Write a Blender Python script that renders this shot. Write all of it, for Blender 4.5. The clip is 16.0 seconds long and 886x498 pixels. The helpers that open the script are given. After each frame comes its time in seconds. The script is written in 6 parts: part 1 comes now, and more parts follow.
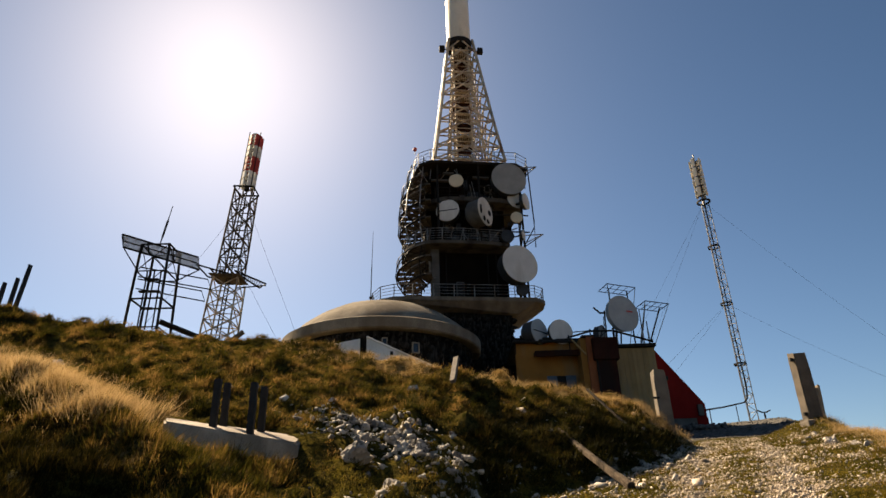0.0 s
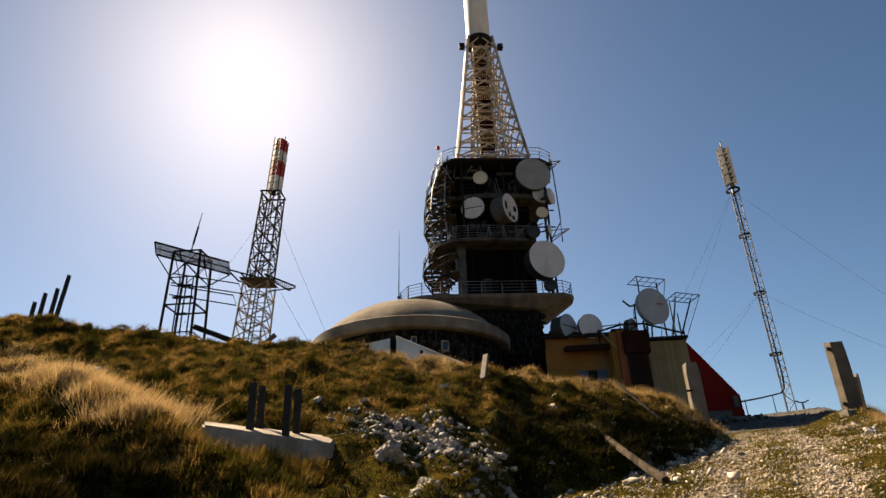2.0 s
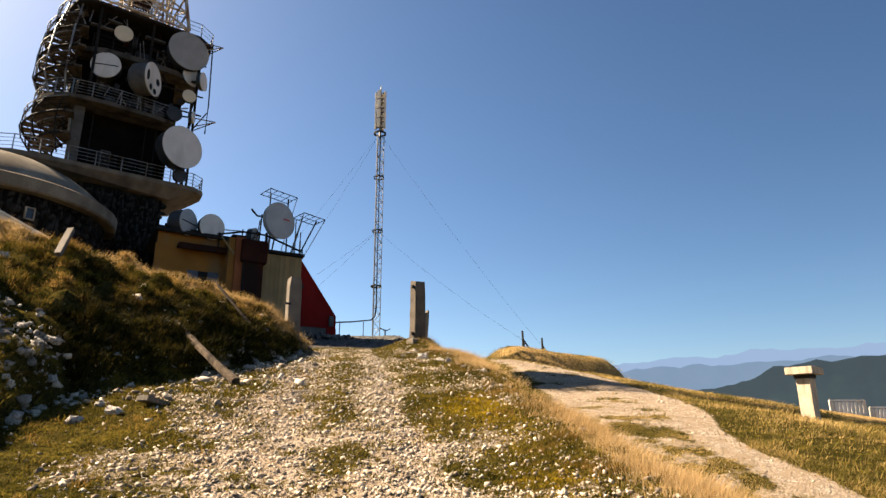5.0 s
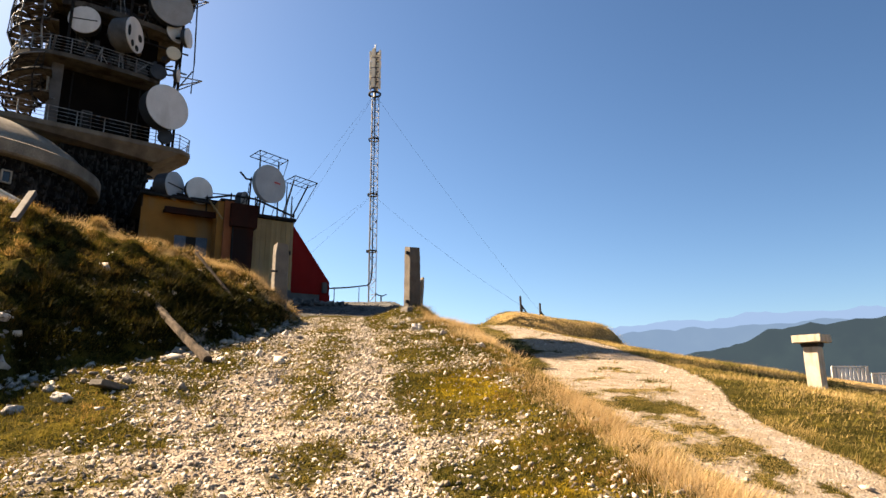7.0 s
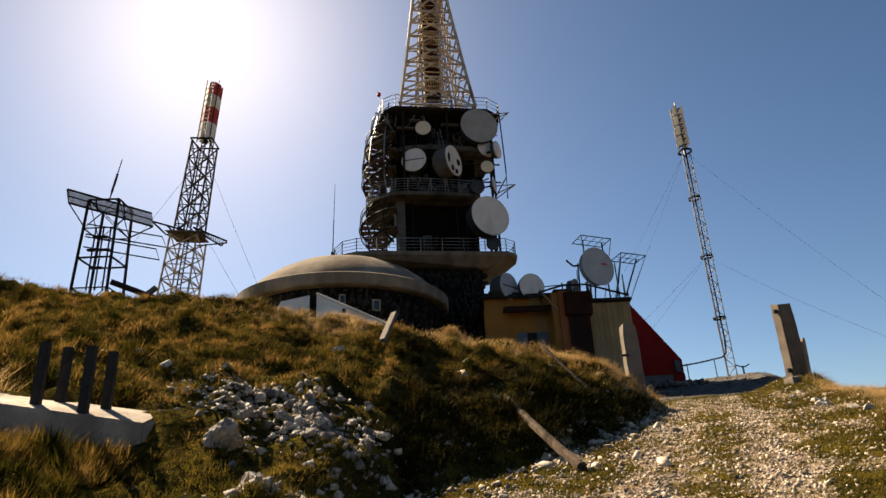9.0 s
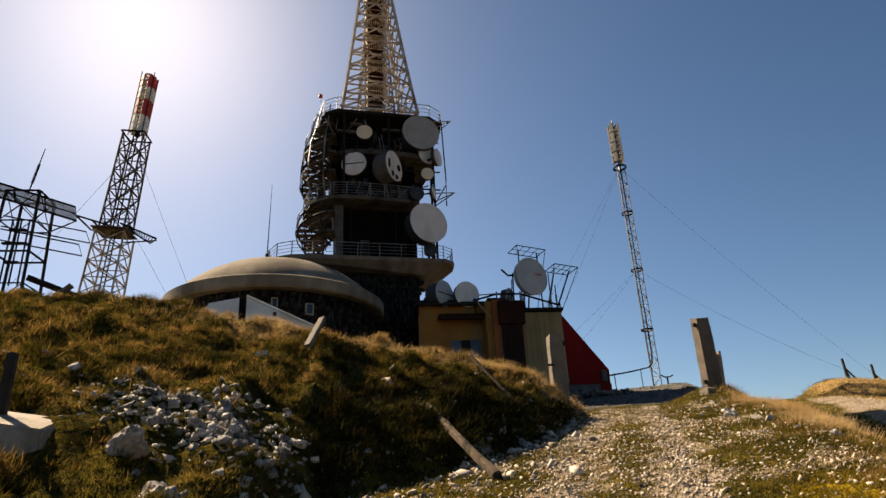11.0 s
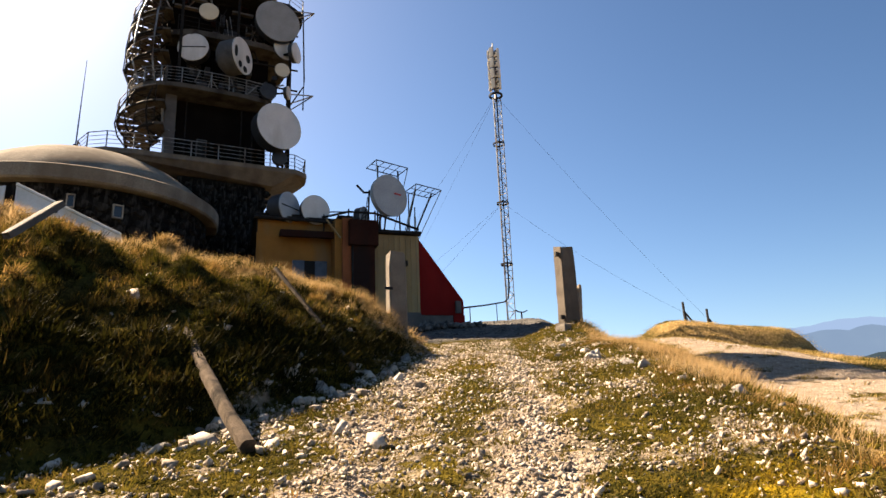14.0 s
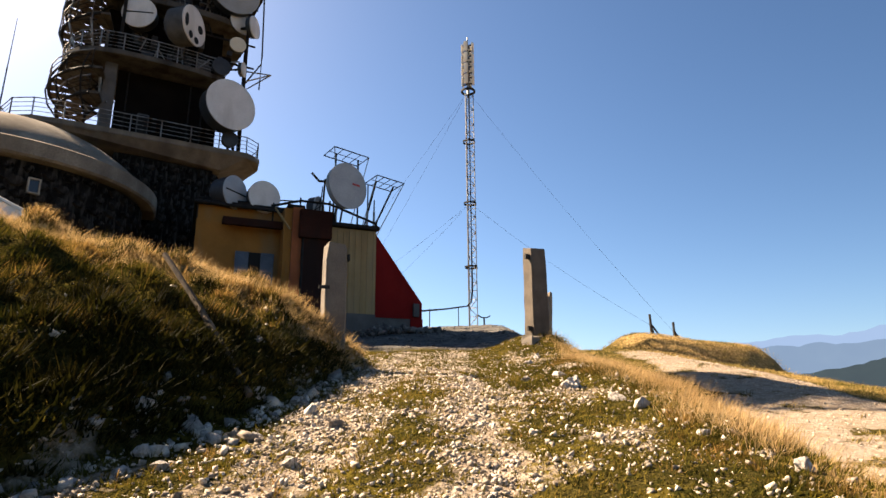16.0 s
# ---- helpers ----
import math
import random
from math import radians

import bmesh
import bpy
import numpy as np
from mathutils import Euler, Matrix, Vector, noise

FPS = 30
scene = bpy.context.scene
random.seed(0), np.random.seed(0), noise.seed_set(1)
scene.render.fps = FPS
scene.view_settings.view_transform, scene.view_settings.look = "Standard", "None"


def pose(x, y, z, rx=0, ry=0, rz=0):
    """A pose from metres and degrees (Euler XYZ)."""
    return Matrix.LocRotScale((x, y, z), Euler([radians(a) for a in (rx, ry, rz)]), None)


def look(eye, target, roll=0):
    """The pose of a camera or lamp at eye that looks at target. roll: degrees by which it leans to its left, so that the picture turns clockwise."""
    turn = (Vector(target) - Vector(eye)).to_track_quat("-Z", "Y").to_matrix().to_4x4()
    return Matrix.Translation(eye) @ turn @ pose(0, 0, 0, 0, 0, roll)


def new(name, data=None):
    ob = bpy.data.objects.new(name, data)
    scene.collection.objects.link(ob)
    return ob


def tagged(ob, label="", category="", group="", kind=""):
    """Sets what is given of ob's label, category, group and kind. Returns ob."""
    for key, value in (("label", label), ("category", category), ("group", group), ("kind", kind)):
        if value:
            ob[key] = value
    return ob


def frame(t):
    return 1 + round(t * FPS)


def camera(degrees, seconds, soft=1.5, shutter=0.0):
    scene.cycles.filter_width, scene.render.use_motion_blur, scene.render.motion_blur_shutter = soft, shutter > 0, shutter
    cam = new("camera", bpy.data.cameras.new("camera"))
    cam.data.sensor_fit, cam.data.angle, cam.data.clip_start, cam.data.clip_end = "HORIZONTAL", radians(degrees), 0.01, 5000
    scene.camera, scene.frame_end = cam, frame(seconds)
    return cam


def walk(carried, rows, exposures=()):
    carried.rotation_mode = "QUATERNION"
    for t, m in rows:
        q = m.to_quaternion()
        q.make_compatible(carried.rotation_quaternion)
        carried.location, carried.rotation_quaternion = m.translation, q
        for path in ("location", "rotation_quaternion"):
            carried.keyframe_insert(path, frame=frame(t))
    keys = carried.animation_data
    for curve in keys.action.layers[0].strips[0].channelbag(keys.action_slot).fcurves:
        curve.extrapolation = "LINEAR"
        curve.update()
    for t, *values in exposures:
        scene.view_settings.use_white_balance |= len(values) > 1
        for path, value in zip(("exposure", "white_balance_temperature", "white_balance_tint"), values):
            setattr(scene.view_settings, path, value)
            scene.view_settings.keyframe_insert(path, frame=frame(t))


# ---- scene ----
cam = camera(70.0, 16.0)
# seconds, x, y, z, tilt, lean, turn
ROWS = [
    (0.0, 0.000, -0.000, 0.000, 114.74, 1.56, 0.48),
    (0.5, 0.048, 0.029, -0.028, 114.57, 1.51, 0.46),
    (1.0, 0.047, 0.003, -0.035, 114.63, 1.58, 0.64),
    (1.5, 0.018, -0.037, 0.003, 114.68, 1.73, 1.65),
    (2.0, 0.003, -0.093, 0.007, 114.59, 2.21, 3.40),
    (2.5, -0.043, -0.104, 0.001, 114.20, 2.45, 4.68),
    (3.0, -0.007, 0.020, -0.019, 113.11, 1.92, 0.93),
    (3.5, 0.118, 0.092, -0.055, 111.55, 1.35, -5.94),
    (4.0, 0.276, 0.051, -0.105, 109.80, 1.01, -14.08),
    (4.5, 0.427, 0.190, -0.101, 107.93, 0.27, -23.94),
    (4.7, 0.448, 0.233, -0.086, 107.04, 0.32, -28.25),
    (6.8, 0.982, 0.944, 0.224, 102.64, -0.47, -35.82),
    (7.0, 1.097, 1.154, 0.258, 102.71, 0.37, -31.37),
    (7.5, 1.350, 1.915, 0.370, 103.96, 1.73, -19.23),
    (8.0, 1.275, 2.415, 0.471, 106.18, 2.09, -7.76),
    (8.5, 1.166, 2.506, 0.513, 109.17, 2.69, -1.57),
    (8.7, 1.152, 2.499, 0.534, 110.28, 2.64, -0.63),
    (10.8, 1.354, 2.324, 0.545, 112.26, 2.36, -4.22),
    (11.0, 1.397, 2.427, 0.550, 111.30, 2.80, -6.27),
    (11.5, 1.640, 2.949, 0.483, 109.32, 2.72, -11.58),
    (12.0, 1.874, 3.472, 0.558, 107.58, 2.91, -16.08),
    (12.5, 2.155, 4.020, 0.624, 106.23, 2.95, -17.83),
    (13.0, 2.445, 4.658, 0.760, 105.76, 2.81, -18.08),
    (13.5, 2.695, 5.212, 0.889, 105.29, 2.82, -18.14),
    (14.0, 2.989, 5.794, 1.003, 104.53, 2.23, -18.70),
    (14.5, 3.252, 6.394, 1.103, 104.43, 1.75, -19.83),
    (15.0, 3.500, 6.893, 1.242, 104.47, 1.53, -20.73),
    (15.5, 3.778, 7.400, 1.376, 104.54, 0.97, -21.76),
    (16.0, 4.056, 7.909, 1.477, 104.57, 0.36, -22.34),
]
walk(cam, [(t, pose(x, y, z, rx, ry, rz)) for t, x, y, z, rx, ry, rz in ROWS],
     [(0.0, 1.48, 7050, 12), (3.0, 1.48, 7050, 12), (4.7, 1.9, 6750, 13), (7.0, 2.2, 6650, 14), (8.0, 1.85, 6750, 14), (8.7, 1.62, 6900, 13), (11.0, 1.44, 6950, 13), (12.5, 2.08, 6800, 15), (16.0, 2.2, 6750, 16)])

# ---- world, sun ----
SUN_AZ, SUN_EL = -47.0, 42.0
world = bpy.data.worlds.new("sky")
scene.world = world
world.use_nodes = True
wn, wl = world.node_tree.nodes, world.node_tree.links
sky = wn.new("ShaderNodeTexSky")
sky.sky_type, sky.sun_disc = "NISHITA", False
sky.sun_elevation, sky.sun_rotation = radians(SUN_EL - 2), radians(SUN_AZ + 24)
sky.altitude, sky.air_density, sky.dust_density, sky.ozone_density = 1300, 1.0, 1.6, 2.0
tint = wn.new("ShaderNodeHueSaturation")
tint.inputs["Hue"].default_value, tint.inputs["Saturation"].default_value = 0.4925, 1.06
wl.new(sky.outputs[0], tint.inputs["Color"])
depth = wn.new("ShaderNodeGamma")
depth.inputs[1].default_value = 1.2
wl.new(tint.outputs[0], depth.inputs[0])
wl.new(depth.outputs[0], wn["Background"].inputs[0])
wn["Background"].inputs[1].default_value = 0.0245
sun = new("sun", bpy.data.lights.new("sun", "SUN"))
sun.data.energy, sun.data.angle, sun.data.color = 5.0, radians(0.55), (1.0, 0.83, 0.6)
sun_way = Vector((math.sin(radians(SUN_AZ)) * math.cos(radians(SUN_EL)), math.cos(radians(SUN_AZ)) * math.cos(radians(SUN_EL)), math.sin(radians(SUN_EL))))
sun.matrix_world = look(sun_way * 50, (0, 0, 0))


# ---- materials ----
def surface(name, dark, light, rough=0.85, metal=0.0, scale=3.0, fine=40.0, bump=0.25, stain=None, stain_scale=0.6, per_piece=0.0, per_island=0.0, spec=0.3):
    """A weathered surface: two colours mixed by noise at two scales, optional stains, grain relief."""
    m = bpy.data.materials.new(name)
    m.use_nodes = True
    nt = m.node_tree
    n, l = nt.nodes, nt.links
    b = n["Principled BSDF"]
    co = n.new("ShaderNodeTexCoord").outputs["Object"]
    big, small = n.new("ShaderNodeTexNoise"), n.new("ShaderNodeTexNoise")
    big.inputs["Scale"].default_value, big.inputs["Detail"].default_value = scale, 6
    small.inputs["Scale"].default_value, small.inputs["Detail"].default_value = fine, 4
    l.new(co, big.inputs["Vector"]), l.new(co, small.inputs["Vector"])
    add = n.new("ShaderNodeMath")
    add.operation = "MULTIPLY_ADD"
    l.new(small.outputs[0], add.inputs[0])
    add.inputs[1].default_value = 0.6
    l.new(big.outputs[0], add.inputs[2])
    last = add.outputs[0]
    for amount, kind in ((per_piece, "obj"), (per_island, "isl")):
        if amount:
            src = n.new("ShaderNodeObjectInfo").outputs["Random"] if kind == "obj" else n.new("ShaderNodeNewGeometry").outputs["Random Per Island"]
            ad = n.new("ShaderNodeMath")
            ad.operation = "MULTIPLY_ADD"
            l.new(src, ad.inputs[0])
            ad.inputs[1].default_value = amount
            l.new(last, ad.inputs[2])
            sub = n.new("ShaderNodeMath")
            sub.operation = "SUBTRACT"
            l.new(ad.outputs[0], sub.inputs[0])
            sub.inputs[1].default_value = amount / 2
            last = sub.outputs[0]
    ramp = n.new("ShaderNodeMapRange")
    ramp.inputs[1].default_value, ramp.inputs[2].default_value = 0.5, 1.1
    l.new(last, ramp.inputs[0])
    mix = n.new("ShaderNodeMix")
    mix.data_type = "RGBA"
    l.new(ramp.outputs[0], mix.inputs[0])
    mix.inputs[6].default_value, mix.inputs[7].default_value = (*dark, 1), (*light, 1)
    col = mix.outputs[2]
    if stain:
        st = n.new("ShaderNodeTexNoise")
        st.inputs["Scale"].default_value, st.inputs["Detail"].default_value = stain_scale, 8
        mp = n.new("ShaderNodeMapping")
        mp.inputs["Scale"].default_value = (1.6, 1.6, 0.35)
        l.new(co, mp.inputs[0]), l.new(mp.outputs[0], st.inputs["Vector"])
        r2 = n.new("ShaderNodeMapRange")
        r2.inputs[1].default_value, r2.inputs[2].default_value = 0.5, 0.68
        l.new(st.outputs[0], r2.inputs[0])
        mx = n.new("ShaderNodeMix")
        mx.data_type = "RGBA"
        l.new(r2.outputs[0], mx.inputs[0]), l.new(col, mx.inputs[6])
        mx.inputs[7].default_value = (*stain, 1)
        col = mx.outputs[2]
    l.new(col, b.inputs["Base Color"])
    b.inputs["Roughness"].default_value, b.inputs["Metallic"].default_value = rough, metal
    b.inputs["Specular IOR Level"].default_value = spec
    if bump:
        bp = n.new("ShaderNodeBump")
        bp.inputs["Strength"].default_value, bp.inputs["Distance"].default_value = bump, 0.02
        l.new(small.outputs[0], bp.inputs["Height"]), l.new(bp.outputs[0], b.inputs["Normal"])
    return m


def blades(name, colours, through_light=0.35, clump=0.6, contrast=1.5):
    """Grass: a colour ramp over the blades' random number, with light passing through them."""
    m = bpy.data.materials.new(name)
    m.use_nodes = True
    n, l = m.node_tree.nodes, m.node_tree.links
    geo = n.new("ShaderNodeNewGeometry")
    ramp = n.new("ShaderNodeValToRGB")
    els = ramp.color_ramp.elements
    while len(els) < len(colours):
        els.new(0.5)
    for i, c in enumerate(colours):
        els[i].position, els[i].color = i / (len(colours) - 1), (*c, 1)
    co = n.new("ShaderNodeTexCoord").outputs["Object"]
    tx = n.new("ShaderNodeTexNoise")
    tx.inputs["Scale"].default_value, tx.inputs["Detail"].default_value = clump, 5
    l.new(co, tx.inputs["Vector"])
    ad = n.new("ShaderNodeMath")
    ad.operation = "MULTIPLY_ADD"
    l.new(tx.outputs[0], ad.inputs[0])
    ad.inputs[1].default_value = contrast
    mu = n.new("ShaderNodeMath")
    mu.operation = "MULTIPLY_ADD"
    l.new(geo.outputs["Random Per Island"], mu.inputs[0])
    mu.inputs[1].default_value, mu.inputs[2].default_value = 0.55, 0.23 - contrast / 2
    l.new(mu.outputs[0], ad.inputs[2])
    l.new(ad.outputs[0], ramp.inputs[0])
    b = n["Principled BSDF"]
    b.inputs["Roughness"].default_value, b.inputs["Specular IOR Level"].default_value = 0.85, 0.05
    l.new(ramp.outputs[0], b.inputs["Base Color"])
    tr = n.new("ShaderNodeBsdfTranslucent")
    l.new(ramp.outputs[0], tr.inputs[0])
    ms = n.new("ShaderNodeMixShader")
    ms.inputs[0].default_value = through_light
    l.new(b.outputs[0], ms.inputs[1]), l.new(tr.outputs[0], ms.inputs[2])
    l.new(ms.outputs[0], n["Material Output"].inputs[0])
    return m


concrete = surface("weathered_concrete", (0.2, 0.175, 0.14), (0.42, 0.38, 0.31), scale=1.2, fine=30, bump=0.5, stain=(0.12, 0.1, 0.08))
dome_concrete = surface("dome_concrete", (0.12, 0.1, 0.076), (0.29, 0.244, 0.184), rough=0.95, spec=0.1, scale=0.9, fine=14, bump=0.4, stain=(0.12, 0.095, 0.07), stain_scale=0.35)
slab_concrete = surface("slab_concrete", (0.1, 0.078, 0.055), (0.24, 0.19, 0.135), scale=0.9, fine=18, bump=0.4, stain=(0.1, 0.08, 0.06), stain_scale=0.5)
post_concrete = surface("post_concrete", (0.1, 0.082, 0.063), (0.205, 0.173, 0.135), scale=2.5, fine=45, bump=0.6, stain=(0.11, 0.09, 0.07), stain_scale=1.5)
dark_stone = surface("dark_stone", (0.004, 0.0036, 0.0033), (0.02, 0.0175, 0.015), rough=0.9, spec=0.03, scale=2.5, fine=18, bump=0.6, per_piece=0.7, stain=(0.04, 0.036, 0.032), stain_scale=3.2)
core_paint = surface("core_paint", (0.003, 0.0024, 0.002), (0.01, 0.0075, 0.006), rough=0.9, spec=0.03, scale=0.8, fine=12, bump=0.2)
brown_paint = surface("brown_paint", (0.02, 0.007, 0.005), (0.045, 0.016, 0.01), rough=0.85, spec=0.06, scale=0.8, fine=12, bump=0.2, stain=(0.02, 0.012, 0.01))
steel = surface("galvanised_steel", (0.14, 0.14, 0.14), (0.3, 0.3, 0.29), rough=0.5, metal=0.6, scale=4, fine=40, bump=0.1, stain=(0.12, 0.07, 0.04), stain_scale=2)
dark_steel = surface("dark_steel", (0.007, 0.0065, 0.006), (0.024, 0.021, 0.019), rough=0.75, metal=0.0, spec=0.12, scale=4, fine=40, bump=0.1)
tower_steel = surface("tower_steel", (0.3, 0.25, 0.18), (0.62, 0.54, 0.42), rough=0.55, metal=0.1, scale=1.5, fine=20, bump=0.15, stain=(0.2, 0.1, 0.05), stain_scale=1.5)
white_paint = surface("white_paint", (0.62, 0.6, 0.56), (0.82, 0.8, 0.76), rough=0.45, scale=0.6, fine=10, bump=0.05, stain=(0.5, 0.47, 0.4))
cream_paint = surface("cream_paint", (0.62, 0.56, 0.44), (0.8, 0.74, 0.62), rough=0.45, scale=0.6, fine=10, bump=0.05, stain=(0.5, 0.45, 0.36))
dish_white = surface("dish_white", (0.5, 0.48, 0.45), (0.66, 0.64, 0.6), rough=0.5, scale=1.2, fine=15, bump=0.05, stain=(0.42, 0.4, 0.36))
dish_grey = surface("dish_grey", (0.2, 0.2, 0.19), (0.3, 0.3, 0.29), rough=0.55, scale=1.2, fine=15, bump=0.05)
dish_blue = surface("dish_blue_grey", (0.26, 0.28, 0.29), (0.4, 0.42, 0.43), rough=0.5, scale=1.2, fine=15, bump=0.05)
dish_cream = surface("dish_cream", (0.5, 0.44, 0.32), (0.62, 0.55, 0.4), rough=0.5, scale=1.2, fine=15, bump=0.05)
drum_dark = surface("drum_dark", (0.014, 0.014, 0.015), (0.04, 0.04, 0.042), rough=0.5, scale=2, fine=20, bump=0.05)
black_gap = surface("black_opening", (0.006, 0.006, 0.006), (0.012, 0.012, 0.012), rough=0.9, bump=0)
yellow_wall = surface("ochre_plaster", (0.18, 0.078, 0.013), (0.28, 0.13, 0.024), rough=0.85, scale=0.8, fine=22, bump=0.35, stain=(0.2, 0.12, 0.05), stain_scale=0.7)
ochre_panel = surface("ochre_panel", (0.2, 0.13, 0.05), (0.32, 0.22, 0.09), rough=0.6, scale=0.8, fine=22, bump=0.15, stain=(0.24, 0.17, 0.09), stain_scale=0.8, per_piece=0.25)
orange_wall = surface("rust_orange_wall", (0.16, 0.045, 0.014), (0.27, 0.085, 0.026), rough=0.8, scale=1, fine=20, bump=0.2)
red_panel = surface("red_panel", (0.12, 0.006, 0.005), (0.19, 0.01, 0.008), rough=0.8, spec=0.08, scale=0.8, fine=20, bump=0.1, stain=(0.2, 0.012, 0.01))
red_paint = surface("red_paint", (0.34, 0.03, 0.025), (0.48, 0.06, 0.05), rough=0.5, scale=2, fine=20, bump=0.05)
grey_plaster = surface("grey_plaster", (0.055, 0.051, 0.047), (0.12, 0.112, 0.103), scale=1.4, fine=20, bump=0.4)
blue_frame = surface("blue_frame", (0.035, 0.05, 0.075), (0.07, 0.095, 0.13), rough=0.5, scale=2, fine=20, bump=0.05)
rusty_steel = surface("rusty_steel", (0.035, 0.026, 0.02), (0.16, 0.13, 0.1), rough=0.75, metal=0.1, scale=1.2, fine=16, bump=0.15, stain=(0.07, 0.035, 0.02), stain_scale=1.5)
window_glass = bpy.data.materials.new("window_glass")
window_glass.use_nodes = True
wg = window_glass.node_tree.nodes["Principled BSDF"].inputs
wg["Base Color"].default_value, wg["Roughness"].default_value, wg["Specular IOR Level"].default_value = (0.02, 0.025, 0.03, 1), 0.08, 0.4
old_wood = surface("old_grey_wood", (0.12, 0.09, 0.06), (0.32, 0.26, 0.19), scale=3, fine=50, bump=0.5)
log_bark = surface("log_bark", (0.045, 0.033, 0.023), (0.17, 0.128, 0.09), rough=0.95, spec=0.1, scale=7, fine=70, bump=0.9, stain=(0.03, 0.024, 0.018), stain_scale=4)
black_iron = surface("black_iron", (0.008, 0.007, 0.006), (0.03, 0.025, 0.02), rough=0.7, scale=6, fine=50, bump=0.3)
limestone = surface("limestone", (0.3, 0.26, 0.22), (0.62, 0.55, 0.47), scale=3.5, fine=45, bump=0.7, stain=(0.17, 0.145, 0.115), stain_scale=5, per_piece=0.5)
block_concrete = surface("block_concrete", (0.2, 0.16, 0.12), (0.46, 0.385, 0.3), scale=2.5, fine=45, bump=0.6, stain=(0.2, 0.16, 0.12), stain_scale=1.5)
pillar_stone = surface("pillar_stone", (0.36, 0.3, 0.22), (0.58, 0.5, 0.38), scale=2.5, fine=45, bump=0.6, stain=(0.3, 0.25, 0.18), stain_scale=2.5)
limestone_chip = surface("limestone_chip", (0.14, 0.125, 0.11), (0.46, 0.42, 0.36), scale=6, fine=60, bump=0.4, per_island=0.8)
gravel_stone = surface("gravel_stone", (0.18, 0.142, 0.105), (0.55, 0.462, 0.36), scale=6, fine=60, bump=0.4, per_island=0.8)
yard_stone = surface("yard_stone", (0.035, 0.031, 0.027), (0.17, 0.15, 0.13), scale=6, fine=40, bump=0.4, per_island=0.7)
road_stone = surface("road_stone", (0.3, 0.235, 0.17), (0.55, 0.46, 0.35), scale=6, fine=60, bump=0.4, per_island=0.6)
grass_heath = blades("heath_grass", [(0.01, 0.011, 0.0015), (0.028, 0.027, 0.004), (0.066, 0.051, 0.008), (0.15, 0.09, 0.021), (0.31, 0.18, 0.056)], 0.45, 1.5, 2.6)
grass_gold = blades("golden_grass", [(0.2, 0.125, 0.045), (0.36, 0.235, 0.1), (0.48, 0.33, 0.155), (0.56, 0.41, 0.22)], 0.45)
grass_field = blades("field_grass", [(0.05, 0.05, 0.01), (0.13, 0.105, 0.024), (0.36, 0.25, 0.085), (0.6, 0.43, 0.19)], 0.45, 0.5, 1.9)
grass_green = blades("low_green_grass", [(0.022, 0.022, 0.004), (0.07, 0.06, 0.009), (0.14, 0.105, 0.016), (0.23, 0.15, 0.036)])
grass_moss = blades("yellow_moss", [(0.09, 0.068, 0.006), (0.19, 0.13, 0.008), (0.3, 0.19, 0.012)])
far_wood = surface("far_woods", (0.035, 0.05, 0.045), (0.06, 0.08, 0.07), rough=0.95, scale=0.004, fine=0.03, bump=0, spec=0.0)
# leaf green taken further down to hold the shade at the bank's foot
shaded_shrub_leaf = blades("shaded_shrub_leaf", [(0.005, 0.006, 0.001), (0.012, 0.0125, 0.002), (0.028, 0.025, 0.005), (0.06, 0.045, 0.01)], 0.25)
fine_mesh = bpy.data.materials.new("fine_mesh")
fine_mesh.use_nodes = True
fm_n, fm_l = fine_mesh.node_tree.nodes, fine_mesh.node_tree.links
fm_n["Principled BSDF"].inputs["Base Color"].default_value = (0.4, 0.4, 0.4, 1)
fm_clear, fm_mix = fm_n.new("ShaderNodeBsdfTransparent"), fm_n.new("ShaderNodeMixShader")
fm_mix.inputs[0].default_value = 0.5
fm_l.new(fm_clear.outputs[0], fm_mix.inputs[1]), fm_l.new(fm_n["Principled BSDF"].outputs[0], fm_mix.inputs[2])
fm_l.new(fm_mix.outputs[0], fm_n["Material Output"].inputs[0])
stair_plate = surface("stair_plate", (0.035, 0.032, 0.028), (0.13, 0.118, 0.1), rough=0.85, spec=0.08, scale=1.5, fine=20, bump=0.2, stain=(0.06, 0.035, 0.02), stain_scale=2)
deck_dark = surface("dark_deck_concrete", (0.03, 0.027, 0.024), (0.11, 0.098, 0.082), rough=0.9, spec=0.05, scale=0.9, fine=18, bump=0.3, stain=(0.03, 0.024, 0.02), stain_scale=0.8)
gate_concrete = surface("dark_gate_concrete", (0.06, 0.047, 0.035), (0.15, 0.12, 0.09), scale=2.5, fine=45, bump=0.7, stain=(0.07, 0.055, 0.04), stain_scale=1.2)
rubble_stone = surface("rubble_stone", (0.12, 0.11, 0.1), (0.46, 0.42, 0.37), scale=4, fine=45, bump=0.7, stain=(0.1, 0.09, 0.08), stain_scale=5, per_piece=0.8)
drum_mid = surface("drum_mid", (0.05, 0.05, 0.05), (0.1, 0.1, 0.098), rough=0.7, scale=2, fine=20, bump=0.05, spec=0.1)
# heath colours darkened to hold the shade of bank, hump and hollows
grass_shade = blades("shade_heath", [(0.003, 0.0032, 0.0007), (0.009, 0.0085, 0.0014), (0.024, 0.019, 0.004), (0.09, 0.058, 0.014)], 0.28, 1.5, 2.4)


